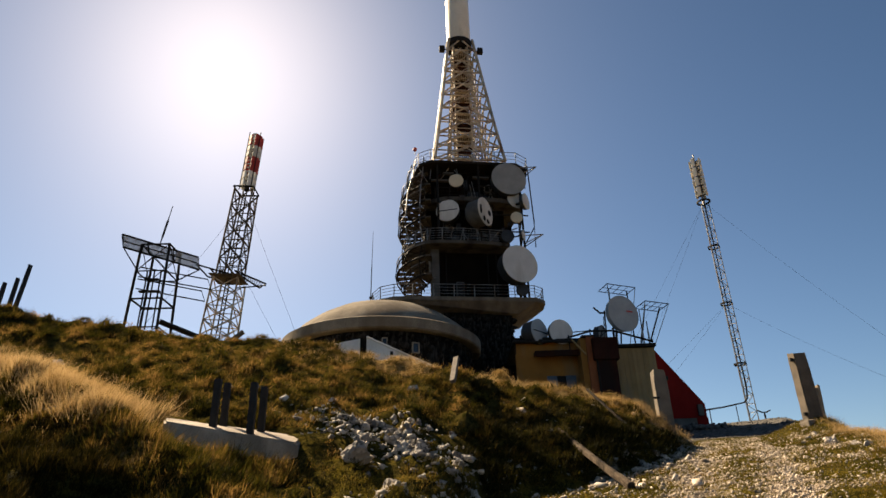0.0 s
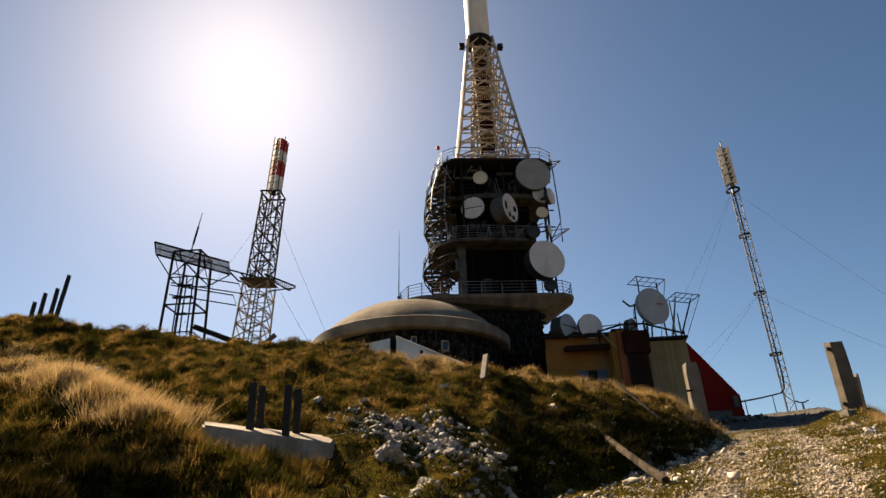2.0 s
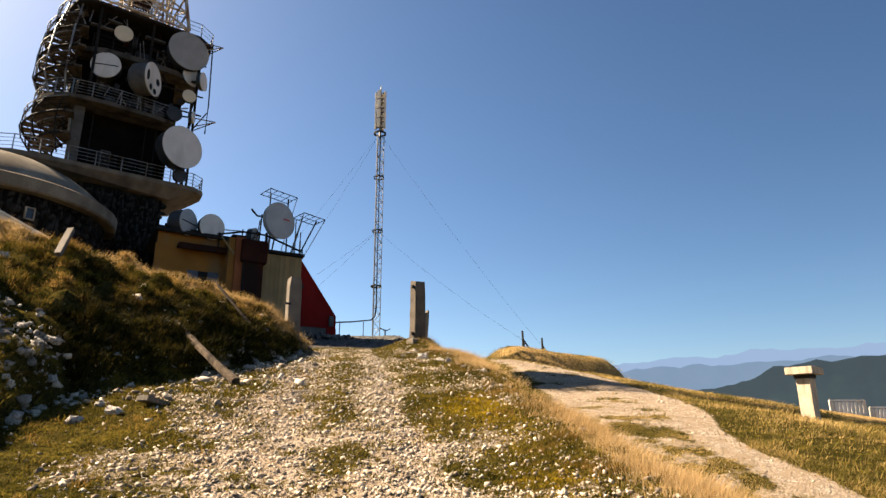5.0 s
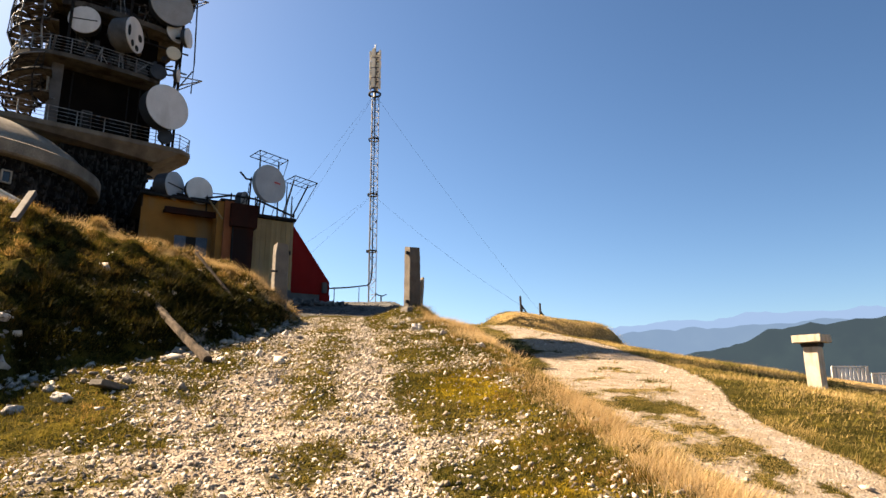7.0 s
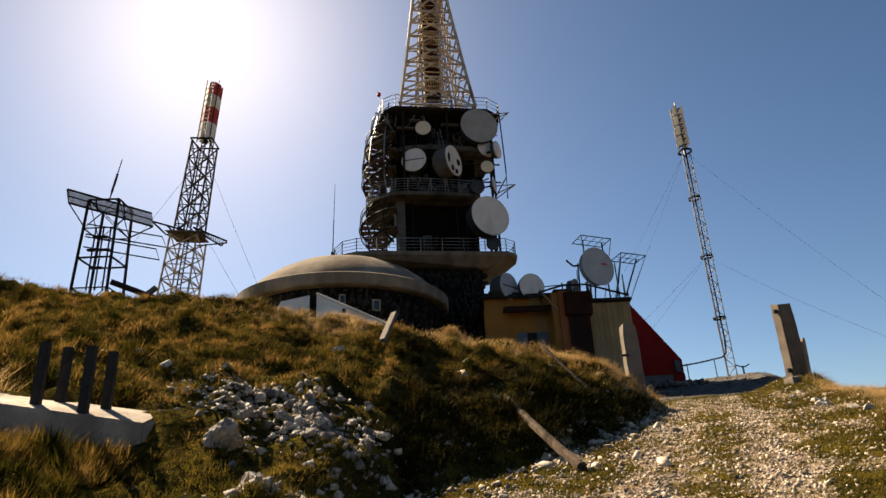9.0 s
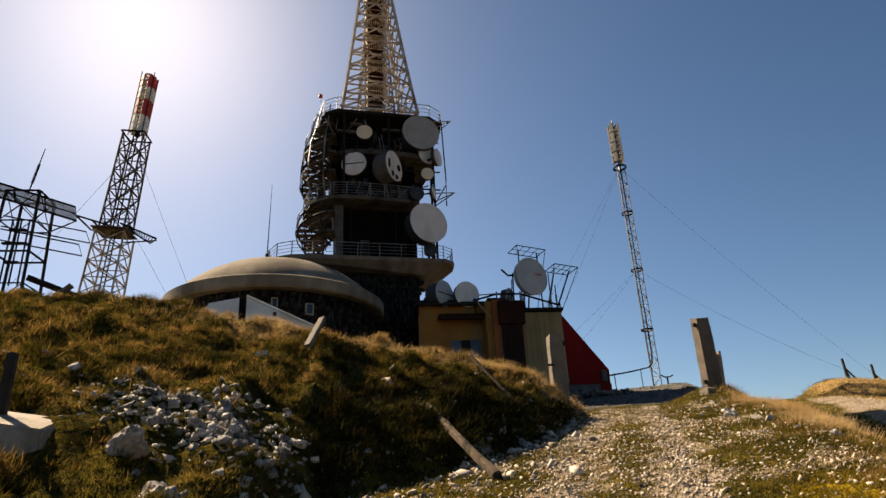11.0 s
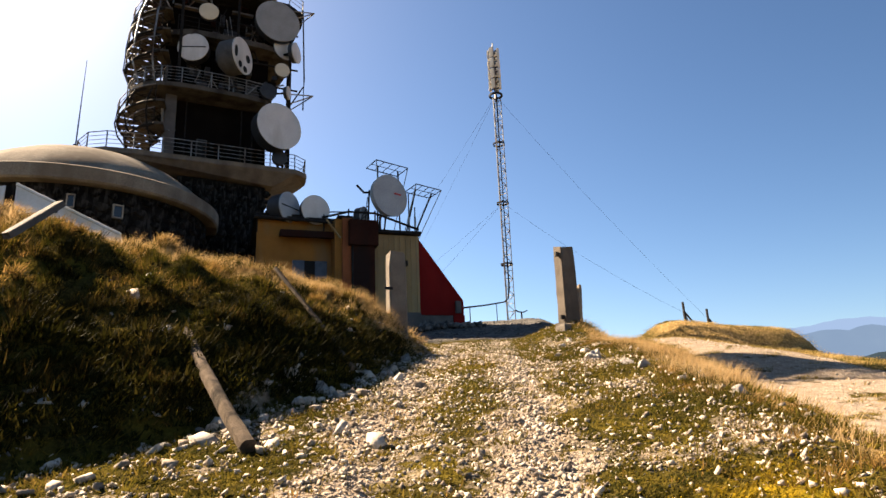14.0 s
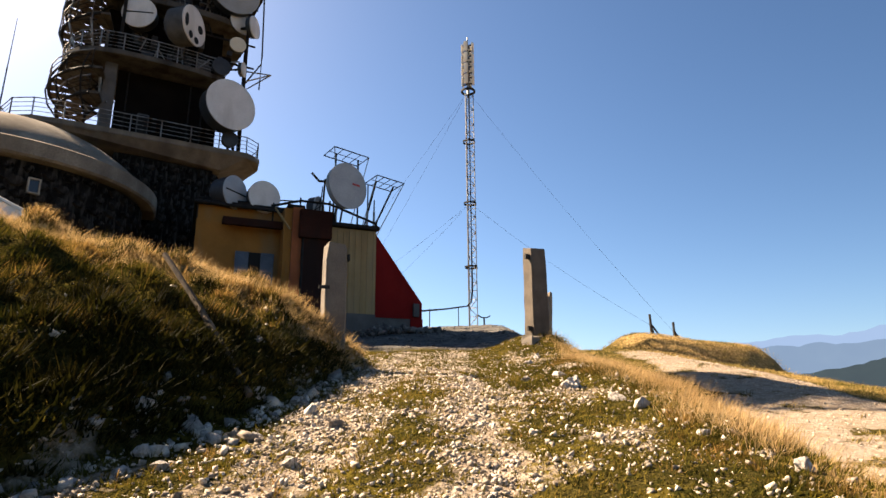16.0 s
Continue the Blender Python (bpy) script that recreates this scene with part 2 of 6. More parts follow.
# ---- mesh tools ----
class Shape:
    """Gathers vertices and faces in world metres."""

    def __init__(self):
        self.v, self.f = [], []

    def add(self, verts, faces):
        o = len(self.v)
        self.v += [tuple(p) for p in verts]
        self.f += [tuple(i + o for i in f) for f in faces]
        return self

    def box(self, lo, hi, m=None):
        (a, b, c), (d, e, f) = lo, hi
        vs = [Vector(p) for p in ((a, b, c), (d, b, c), (d, e, c), (a, e, c), (a, b, f), (d, b, f), (d, e, f), (a, e, f))]
        if m is not None:
            vs = [m @ p for p in vs]
        return self.add(vs, [(3, 2, 1, 0), (4, 5, 6, 7), (0, 1, 5, 4), (1, 2, 6, 5), (2, 3, 7, 6), (3, 0, 4, 7)])

    def tube(self, p, q, r, r2=None, n=6):
        p, q = Vector(p), Vector(q)
        r2 = r if r2 is None else r2
        t = (q - p).to_track_quat("Z", "Y").to_matrix()
        vs = []
        for c, rad in ((p, r), (q, r2)):
            vs += [c + t @ Vector((math.cos(2 * math.pi * i / n) * rad, math.sin(2 * math.pi * i / n) * rad, 0)) for i in range(n)]
        fs = [(i, (i + 1) % n, n + (i + 1) % n, n + i) for i in range(n)] + [tuple(range(n - 1, -1, -1)), tuple(range(n, 2 * n))]
        return self.add(vs, fs)

    def path(self, pts, r, n=6):
        return self.strip(pts, r, n)

    def strip(self, pts, r, n=6):
        """One unbroken tube through several points."""
        pts = [Vector(p) for p in pts]
        vs = []
        for i, p in enumerate(pts):
            t = (pts[min(i + 1, len(pts) - 1)] - pts[max(i - 1, 0)]).to_track_quat("Z", "Y").to_matrix()
            vs += [p + t @ Vector((math.cos(2 * math.pi * k / n) * r, math.sin(2 * math.pi * k / n) * r, 0)) for k in range(n)]
        k = len(pts)
        fs = [(j * n + i, j * n + (i + 1) % n, (j + 1) * n + (i + 1) % n, (j + 1) * n + i) for j in range(k - 1) for i in range(n)]
        return self.add(vs, fs + [tuple(range(n - 1, -1, -1)), tuple(range((k - 1) * n, k * n))])

    def lathe(self, profile, m, n=32, cap=True):
        """profile: (radius, height) pairs, turned about the z axis of m."""
        k = len(profile)
        vs = [m @ Vector((math.cos(2 * math.pi * i / n) * r, math.sin(2 * math.pi * i / n) * r, h)) for r, h in profile for i in range(n)]
        fs = [(j * n + i, j * n + (i + 1) % n, (j + 1) * n + (i + 1) % n, (j + 1) * n + i) for j in range(k - 1) for i in range(n)]
        if cap:
            fs += [tuple(range(n - 1, -1, -1)), tuple(range((k - 1) * n, k * n))]
        return self.add(vs, fs)

    def prism(self, outline, z0, z1, inset=0.0, centre=None):
        """An outline of (x, y) pairs, counter-clockwise, from z0 up to z1; the lower ring drawn in by inset."""
        n = len(outline)
        cx, cy = centre or (sum(p[0] for p in outline) / n, sum(p[1] for p in outline) / n)
        low = [(x + (cx - x) * inset, y + (cy - y) * inset, z0) for x, y in outline]
        return self.add(low + [(x, y, z1) for x, y in outline], [tuple(range(n - 1, -1, -1)), tuple(range(n, 2 * n))] + [(i, (i + 1) % n, n + (i + 1) % n, n + i) for i in range(n)])


ORIGIN = {}


def thing(name, at, label, category, group="", kind=""):
    ob = new(name)
    ob.location = at
    ob.empty_display_size = 0.2
    ORIGIN[ob] = Vector(at)
    return tagged(ob, label, category, group, kind)


def mesh_of(name, shape, material, origin=(0, 0, 0), smooth=False, bevel=0.0):
    me = bpy.data.meshes.new(name)
    o = Vector(origin)
    me.from_pydata([Vector(p) - o for p in shape.v], [], shape.f)
    me.materials.append(material)
    if bevel:
        bm = bmesh.new()
        bm.from_mesh(me)
        bmesh.ops.bevel(bm, geom=[e for e in bm.edges if len(e.link_faces) == 2 and e.calc_face_angle(0) > 0.5], offset=bevel, segments=2, affect="EDGES", clamp_overlap=True)
        bm.to_mesh(me)
        bm.free()
    if smooth:
        me.shade_smooth()
        me.set_sharp_from_angle(angle=radians(38))
    return me


def part(name, shape, material, parent, label="", smooth=False, bevel=0.0):
    o = ORIGIN[parent]
    ob = new(name, mesh_of(name, shape, material, o, smooth, bevel))
    ob.parent = parent
    ORIGIN[ob] = o
    return tagged(ob, label)


def solid(name, shape, material, label, category, group="", kind="", smooth=False, bevel=0.0, at=None):
    vs = shape.v
    if at is None:
        n = len(vs)
        at = (sum(p[0] for p in vs) / n, sum(p[1] for p in vs) / n, min(p[2] for p in vs))
    ob = new(name, mesh_of(name, shape, material, at, smooth, bevel))
    ob.location = at
    ORIGIN[ob] = Vector(at)
    return tagged(ob, label, category, group, kind)


rnd = random.Random(7)


def bulk(name, verts, faces, material, label, category, kind="stuff"):
    """One object of very many small pieces from numpy arrays (triangles or quads)."""
    me = bpy.data.meshes.new(name)
    k = faces.shape[1]
    me.vertices.add(len(verts)), me.loops.add(faces.size), me.polygons.add(len(faces))
    me.vertices.foreach_set("co", np.ascontiguousarray(verts, dtype=np.float32).ravel())
    me.loops.foreach_set("vertex_index", np.ascontiguousarray(faces, dtype=np.int32).ravel())
    me.polygons.foreach_set("loop_start", np.arange(0, faces.size, k, dtype=np.int32))
    me.polygons.foreach_set("loop_total", np.full(len(faces), k, dtype=np.int32))
    me.materials.append(material)
    me.update(calc_edges=True)
    return tagged(new(name, me), label, category, kind=kind)


# ---- the lie of the land ----
AX, AY = 0.3949, 0.9187        # the track's way; s runs along it, n to its right
KNOT_S = (-80, -20, -1.8, 1, 3.5, 5.4, 7.1, 9, 10.5, 12.5, 14.5, 16.5, 19, 23, 30, 38, 47, 58, 66, 80, 110)
KNOT_Z = (-16, -4.2, -1.5, -0.97, -0.74, -0.42, -0.1, 0.38, 0.75, 1.18, 1.58, 1.92, 2.26, 2.8, 3.95, 5.45, 6.8, 7.75, 7.6, 5, -4)


def track(x, y):
    return (x - 1) * AX + (y - 1.5) * AY, (x - 1) * AY - (y - 1.5) * AX


def step(v, a, b):
    t = np.clip((v - a) / (b - a), 0, 1)
    return t * t * (3 - 2 * t)


def value_noise(x, y, seed=0):
    xi, yi = np.floor(x).astype(np.int64), np.floor(y).astype(np.int64)
    fx, fy = x - xi, y - yi
    fx, fy = fx * fx * (3 - 2 * fx), fy * fy * (3 - 2 * fy)

    def h(a, b):
        k = (a * 374761393 + b * 668265263 + seed * 974711) & 0x7FFFFFFF
        k = ((k ^ (k >> 13)) * 1274126177) & 0x7FFFFFFF
        return ((k ^ (k >> 16)) & 0xFFFF) / 65535.0

    return (h(xi, yi) * (1 - fx) + h(xi + 1, yi) * fx) * (1 - fy) + (h(xi, yi + 1) * (1 - fx) + h(xi + 1, yi + 1) * fx) * fy


def fbm(x, y, octaves=4, seed=0):
    return sum(value_noise(x * 2 ** i, y * 2 ** i, seed + i) * 0.5 ** i for i in range(octaves)) / (2 - 0.5 ** (octaves - 1)) - 0.5


def road_z(s):
    return (np.interp(s - 0.8, KNOT_S, KNOT_Z) + np.interp(s, KNOT_S, KNOT_Z) + np.interp(s + 0.8, KNOT_S, KNOT_Z)) / 3


def toe_y(x):
    return np.interp(x, (-14, -6, -2.8, -0.75, 0.6, 3.3, 4.6, 5.5, 6.8, 7.4), (-2, 1, 5, 7.6, 12.1, 13.4, 14.95, 16.4, 19.3, 19.5))


def ridge_z(x):
    return np.interp(x, (-40, -14, -10.6, -5, -1.5, 2, 3.7, 5.4, 6.2, 6.9, 7.4), (9.6, 7.2, 6.48, 5.82, 5.0, 4.38, 4.03, 3.62, 3.28, 2.75, 2.4))


RIDGE = 19.5


def land(x, y, rough=True):
    """Height of the ground at x, y (arrays)."""
    s, n = track(x, y)
    z = road_z(s)
    # left bank
    ty = toe_y(x)
    ts, _ = track(x, ty)
    tz = road_z(ts)
    e = np.interp(x, (-9, -3.5, -1, -0.1, 0.4, 1.6), (1.3, 1.1, 1.0, 0.8, 0.62, 0.64))
    f = np.clip((y - ty) / (RIDGE - ty + 1e-6), 0, 1)
    rs, _ = track(x, np.full_like(x, RIDGE))
    top = ridge_z(x)
    face = tz + (top - tz) * f ** e
    behind = road_z(s) + (top - road_z(rs)) * np.exp(-np.clip(y - RIDGE, 0, None) / 9)
    bank = np.where(y > RIDGE, behind, face)
    on = (x < 7.4) & (y > ty)
    z = np.where(on, bank, z)
    # right side: berm, drop, lower road and field
    lower = step(n, 2.9, 4.9) * 1.6
    lean = np.interp(s, (20, 42), (0.05, 0.2))
    right = -lower - np.clip(n - 12, 0, 60) * lean + 0.1 * np.exp(-((n - 2.6) / 0.5) ** 2)
    right = right - 0.55 * step(n, 12.3, 17) * (1 - step(s, 21, 31))
    z = z + np.where(n > 1.0, right, 0) * step(s, -30, -8)
    z = z + 0.5 * np.exp(-((x - 12.3) ** 2 + (y - 21.9) ** 2) / 1.6)
    z = z + 0.3 * np.exp(-((x - 0.36) ** 2 + (y - 17.2) ** 2) / 0.9)
    kr = np.hypot((x - 41.2) / 7.9, (y - 46.5) / 6.5) + fbm(x * 0.2, y * 0.2, 3, 91) * 0.3
    z = z + 1.9 * (1 - step(kr, 0.6, 0.98))
    z = z + 0.55 * (1 - step(np.hypot((x - 46.5) / 8.5, (y - 45.0) / 5.5) + fbm(x * 0.25, y * 0.25, 3, 93) * 0.3, 0.3, 1.0))
    # a grassy hump in front of the concrete block
    along, across = (x + 4.1) * 0.82 - (y - 9.3) * 0.57, (x + 4.1) * 0.57 + (y - 9.3) * 0.82
    crest = np.interp(along, (-9, -6.5, -4.2, -1.2, 0, 0.9, 1.9, 2.6), (2.9, 3.75, 2.9, 1.8, 1.2, 0.92, 0.55, 0.0))
    hump = crest - np.clip(-across, 0, None) * 1.05 - np.clip(across, 0, None) * 0.2
    z = np.where((along > -9) & (along < 2.6), np.maximum(z, hump), z)
    z = z - 0.16 * np.exp(-((x + 3.1) ** 2 / 1.6 + (y - 9.85) ** 2 / 0.4))
    # the summit falls away all round
    r = np.hypot(x - 6, y - 25)
    z = z - np.clip(r - 75, 0, 700) * 0.42 * step(r, 75, 140)
    if rough:
        near = np.exp(-np.clip(r - 30, 0, None) / 25)
        bankness = np.where(on & (y < RIDGE + 3), 1.0, 0.0) * step(y - ty, 0, 1.5)
        z = z + near * (fbm(x * 0.55, y * 0.55, 3, 3) * (0.14 + 0.3 * bankness) + fbm(x * 1.7, y * 1.7, 3, 15) * (0.05 + 0.4 * bankness) + fbm(x * 2.6, y * 2.6, 2, 17) * 0.34 * bankness + fbm(x * 4.1, y * 4.1, 2, 11) * (0.05 + 0.24 * bankness))
        z = z + step(r, 60, 200) * fbm(x * 0.02, y * 0.02, 5, 5) * 26
        rut = np.exp(-((np.abs(n) - 0.75) / 0.3) ** 2)
        z = z - 0.05 * rut * step(30 - s, 0, 8)
    return z


def height(x, y):
    return float(land(np.array([float(x)]), np.array([float(y)]))[0])


def spread(lim, near, count, centre):
    """Grid lines that are close together round centre and wide apart far off."""
    u = np.linspace(-1, 1, count)
    k = np.arcsinh(lim / near)
    return centre + near * np.sinh(u * k)


gx, gy = spread(4900, 9.0, 680, 3.0), spread(4900, 9.0, 680, 14.0)
X, Y = np.meshgrid(gx, gy)
Z = land(X.ravel(), Y.ravel())
S, N = track(X.ravel(), Y.ravel())
nx, ny = len(gx), len(gy)
idx = np.arange(nx * ny).reshape(ny, nx)
quads = np.stack([idx[:-1, :-1], idx[:-1, 1:], idx[1:, 1:], idx[1:, :-1]], -1).reshape(-1, 4)


def cover(x, y):
    """How much of the ground is bare gravel, yellow moss and dry gold grass, each 0 to 1."""
    s, n = track(x, y)
    ragged = fbm(x * 0.9, y * 0.9, 5, 21)
    body = step(np.interp(s, (6, 12), (1.95, 1.75)) - np.abs(n + np.interp(s, (6, 12), (0.25, 0.45))) + ragged * np.interp(s, (6, 12), (1.3, 2.0)), 0.0, 0.9)
    ruts = np.exp(-((n + 1.0) / 0.5) ** 2) + np.exp(-((n - 0.5) / 0.42) ** 2)
    middle = np.interp(s, (4, 8, 14), (0.5, 0.3, 0.1))
    gravel = body * np.clip(middle + 0.76 * ruts + ragged * 1.3, 0, 1) * step(28 - s, 0, 4) * np.clip(0.78 + fbm(x * 3.4, y * 3.4, 3, 61) * 2.4, 0.15, 1)
    gravel = np.maximum(gravel, 0.42 * step(ragged, 0.02, 0.16) * step(3.6 - np.abs(n + 0.6), 0, 0.8) * step(26 - s, 0, 4))
    centre = np.interp(s, (4, 13, 20, 32, 45), (6.5, 6.7, 8.9, 11.6, 12.2))
    wide = np.interp(s, (4, 13, 20, 45), (2.4, 2.4, 2.8, 3.0))
    low = step(wide - np.abs(n - centre) + fbm(x * 0.5, y * 0.5, 4, 31) * 1.6, 0, 0.9) * step(52 - s, 0, 8)
    lane = np.interp(s, (4, 12.3, 14.2, 21.5, 32), (8.1, 8.25, 8.75, 11.6, 13.2))
    strip = step(0.72 - np.abs(n - lane) + fbm(x * 0.6, y * 0.6, 4, 35) * 0.5, 0, 0.3)
    loose = np.interp(s, (14, 20), (0.26, 0.8))
    low = np.maximum(strip, low * np.clip(loose + fbm(x * 0.9, y * 0.9, 4, 33) * 1.6 + fbm(x * 2.8, y * 2.8, 3, 37) * 1.4, 0.05, 0.95)) * step(52 - s, 0, 8)
    gravel = np.maximum(gravel, low)
    gravel = np.where((x < 7.2) & (y > toe_y(x) + 0.4) & (y < RIDGE + 3), 0.0, gravel)
    moss = np.exp(-((n - 1.85) / 0.6) ** 2) * step(12 - s, 0, 5) * np.clip(0.75 + fbm(x * 0.8, y * 0.8, 3, 41) * 2, 0, 1) * (1 - 0.6 * gravel)
    dry = np.exp(-((n - 3.1) / 0.4) ** 2) + step(n, 10, 15) * np.clip(0.6 + 1.6 * fbm(x * 0.3, y * 0.3, 4, 51), 0, 1)
    dry = dry + np.exp(-((y - RIDGE) / 1.3) ** 2) * (x < 7.2) * np.clip(0.35 + 0.14 * (x + 3), 0, 1)
    across = (x + 4.1) * 0.57 + (y - 9.3) * 0.82
    dry = dry + np.exp(-((across - 0.55) / 0.7) ** 2) * (x < -4.0) * (x > -13)
    # the yard before the buildings, where the ground colour takes in their shade
    yard_shade = step(s, 25.5, 28) * step(9 - np.abs(n + 0.5), 0, 2)
    return gravel, np.clip(moss, 0, 1), np.clip(dry, 0, 1) * (1 - gravel), yard_shade


ground_mat = bpy.data.materials.new("stony_ground")
ground_mat.use_nodes = True
gn, gl = ground_mat.node_tree.nodes, ground_mat.node_tree.links
gco = gn.new("ShaderNodeTexCoord").outputs["Object"]
gatt = gn.new("ShaderNodeAttribute")
gatt.attribute_name = "cover"
gsep = gn.new("ShaderNodeSeparateColor")
gl.new(gatt.outputs["Color"], gsep.inputs[0])


def gnoise(scale, detail=6):
    t = gn.new("ShaderNodeTexNoise")
    t.inputs["Scale"].default_value, t.inputs["Detail"].default_value = scale, detail
    gl.new(gco, t.inputs["Vector"])
    return t.outputs[0]


def gmix(fac, a, b):
    t = gn.new("ShaderNodeMix")
    t.data_type = "RGBA"
    gl.new(fac, t.inputs[0])
    for k, c in ((6, a), (7, b)):
        if isinstance(c, tuple):
            t.inputs[k].default_value = (*c, 1)
        else:
            gl.new(c, t.inputs[k])
    return t.outputs[2]


def gmap(v, a, b):
    t = gn.new("ShaderNodeMapRange")
    t.inputs[1].default_value, t.inputs[2].default_value = a, b
    gl.new(v, t.inputs[0])
    return t.outputs[0]


def gsum(v, w, k):
    t = gn.new("ShaderNodeMath")
    t.operation = "MULTIPLY_ADD"
    gl.new(w, t.inputs[0])
    t.inputs[1].default_value = k
    gl.new(v, t.inputs[2])
    return t.outputs[0]


soil = gmix(gmap(gnoise(0.9), 0.38, 0.62), (0.016, 0.015, 0.004), (0.045, 0.036, 0.011))
soil = gmix(gmap(gnoise(34, 8), 0.45, 0.62), soil, (0.07, 0.054, 0.015))
soil = gmix(gmap(gnoise(2.2, 5), 0.5, 0.66), soil, (0.105, 0.078, 0.014))
soil = gmix(gmap(gnoise(9, 6), 0.52, 0.6), soil, (0.022, 0.021, 0.005))
cell = gn.new("ShaderNodeTexVoronoi")
cell.inputs["Scale"].default_value = 24
gl.new(gco, cell.inputs["Vector"])
pebble = gmix(gmap(cell.outputs["Color"], 0.1, 0.9), (0.2, 0.155, 0.115), (0.44, 0.365, 0.285))
gravel_col = gmix(gmap(gnoise(3.0), 0.4, 0.62), (0.26, 0.2, 0.14), pebble)
mossy = gmix(gmap(gnoise(5), 0.4, 0.62), (0.12, 0.09, 0.008), (0.27, 0.175, 0.013))
golden = gmix(gmap(gnoise(7), 0.4, 0.62), (0.2, 0.13, 0.05), (0.42, 0.28, 0.12))
grain = gnoise(6, 8)
ground_col = gmix(gmap(gsum(gsep.outputs[2], grain, 0.9), 0.7, 1.05), soil, golden)
ground_col = gmix(gmap(gsum(gsep.outputs[1], grain, 0.9), 0.7, 1.05), ground_col, mossy)
ground_col = gmix(gmap(gsum(gsep.outputs[0], gnoise(9, 8), 1.0), 0.78, 1.05), ground_col, gravel_col)
# grey yard gravel, coloured darker as if the buildings shaded all of it
shaded_yard = gmix(gmap(gnoise(2.5), 0.4, 0.65), (0.08, 0.076, 0.07), (0.16, 0.15, 0.137))
ground_col = gmix(gatt.outputs["Alpha"], ground_col, shaded_yard)
gb = gn["Principled BSDF"]
gl.new(ground_col, gb.inputs["Base Color"])
gb.inputs["Roughness"].default_value, gb.inputs["Specular IOR Level"].default_value = 1.0, 0.0
gbump = gn.new("ShaderNodeBump")
gbump.inputs["Strength"].default_value, gbump.inputs["Distance"].default_value = 0.9, 0.08
pits = gn.new("ShaderNodeMath")
pits.operation = "MULTIPLY"
gl.new(cell.outputs["Distance"], pits.inputs[0]), gl.new(gsep.outputs[0], pits.inputs[1])
gl.new(gsum(gsum(gnoise(9, 6), gnoise(45, 3), 0.5), pits.outputs[0], -0.4), gbump.inputs["Height"])
gl.new(gbump.outputs[0], gb.inputs["Normal"])

ground = bulk("ground", np.stack([X.ravel(), Y.ravel(), Z], 1), quads, ground_mat, "stony mountain-top ground with gravel track and dry grass", "ground", "structure")
layer = ground.data.color_attributes.new("cover", "FLOAT_COLOR", "POINT")
cov = np.zeros((nx * ny, 4), np.float32)
cov[:, 0], cov[:, 1], cov[:, 2], cov[:, 3] = cover(X.ravel(), Y.ravel())
layer.data.foreach_set("color", cov.ravel())
ground.data.polygons.foreach_set("use_smooth", np.ones(len(quads), dtype=bool))


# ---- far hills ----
# Aerial haze put into the hills as an even blue glow over their woods.
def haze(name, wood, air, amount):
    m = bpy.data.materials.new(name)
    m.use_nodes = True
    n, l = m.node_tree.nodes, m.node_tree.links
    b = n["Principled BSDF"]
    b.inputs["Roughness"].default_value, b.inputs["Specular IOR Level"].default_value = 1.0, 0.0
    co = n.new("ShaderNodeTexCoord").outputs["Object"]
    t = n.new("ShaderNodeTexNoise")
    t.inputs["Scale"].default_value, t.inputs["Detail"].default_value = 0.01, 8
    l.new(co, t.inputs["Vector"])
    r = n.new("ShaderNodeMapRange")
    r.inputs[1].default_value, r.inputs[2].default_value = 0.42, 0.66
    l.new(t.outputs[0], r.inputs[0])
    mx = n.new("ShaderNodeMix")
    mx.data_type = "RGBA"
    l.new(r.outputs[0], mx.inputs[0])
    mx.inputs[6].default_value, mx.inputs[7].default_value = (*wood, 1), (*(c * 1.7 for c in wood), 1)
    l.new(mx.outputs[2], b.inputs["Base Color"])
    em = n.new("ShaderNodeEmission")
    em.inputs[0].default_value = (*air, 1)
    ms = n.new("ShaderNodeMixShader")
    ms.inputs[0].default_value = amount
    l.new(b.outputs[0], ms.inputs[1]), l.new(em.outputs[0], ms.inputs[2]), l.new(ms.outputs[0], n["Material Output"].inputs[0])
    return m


def far_ridge(name, distance, crest, material, label, seed, depth=500.0):
    """A range of hills along an arc round the summit. crest: (azimuth, elevation) pairs in degrees."""
    az = np.radians(np.linspace(-180, 180, 721))
    el = np.interp(np.degrees(az), [c[0] for c in crest], [c[1] for c in crest])
    rows = 14
    vs, fs = [], []
    for j in range(rows):
        t = j / (rows - 1)
        rr = distance - depth * (1 - t)
        rough = fbm(np.degrees(az) * 0.7 + 50, np.full_like(az, j * 0.6), 5, seed)
        zz = (np.tan(np.radians(el)) * distance) * t ** 0.8 - 420 * (1 - t) + rough * distance * 0.018 * (0.35 + t * 0.65)
        vs.append(np.stack([np.sin(az) * rr, np.cos(az) * rr, zz], 1))
    vs = np.concatenate(vs)
    k = len(az)
    i = np.arange(k - 1)
    fs = np.concatenate([np.stack([j * k + i, j * k + i + 1, (j + 1) * k + i + 1, (j + 1) * k + i], 1) for j in range(rows - 1)])
    ob = bulk(name, vs, fs, material, label, "hills", "structure")
    ob.data.polygons.foreach_set("use_smooth", np.ones(len(fs), dtype=bool))
    return ob


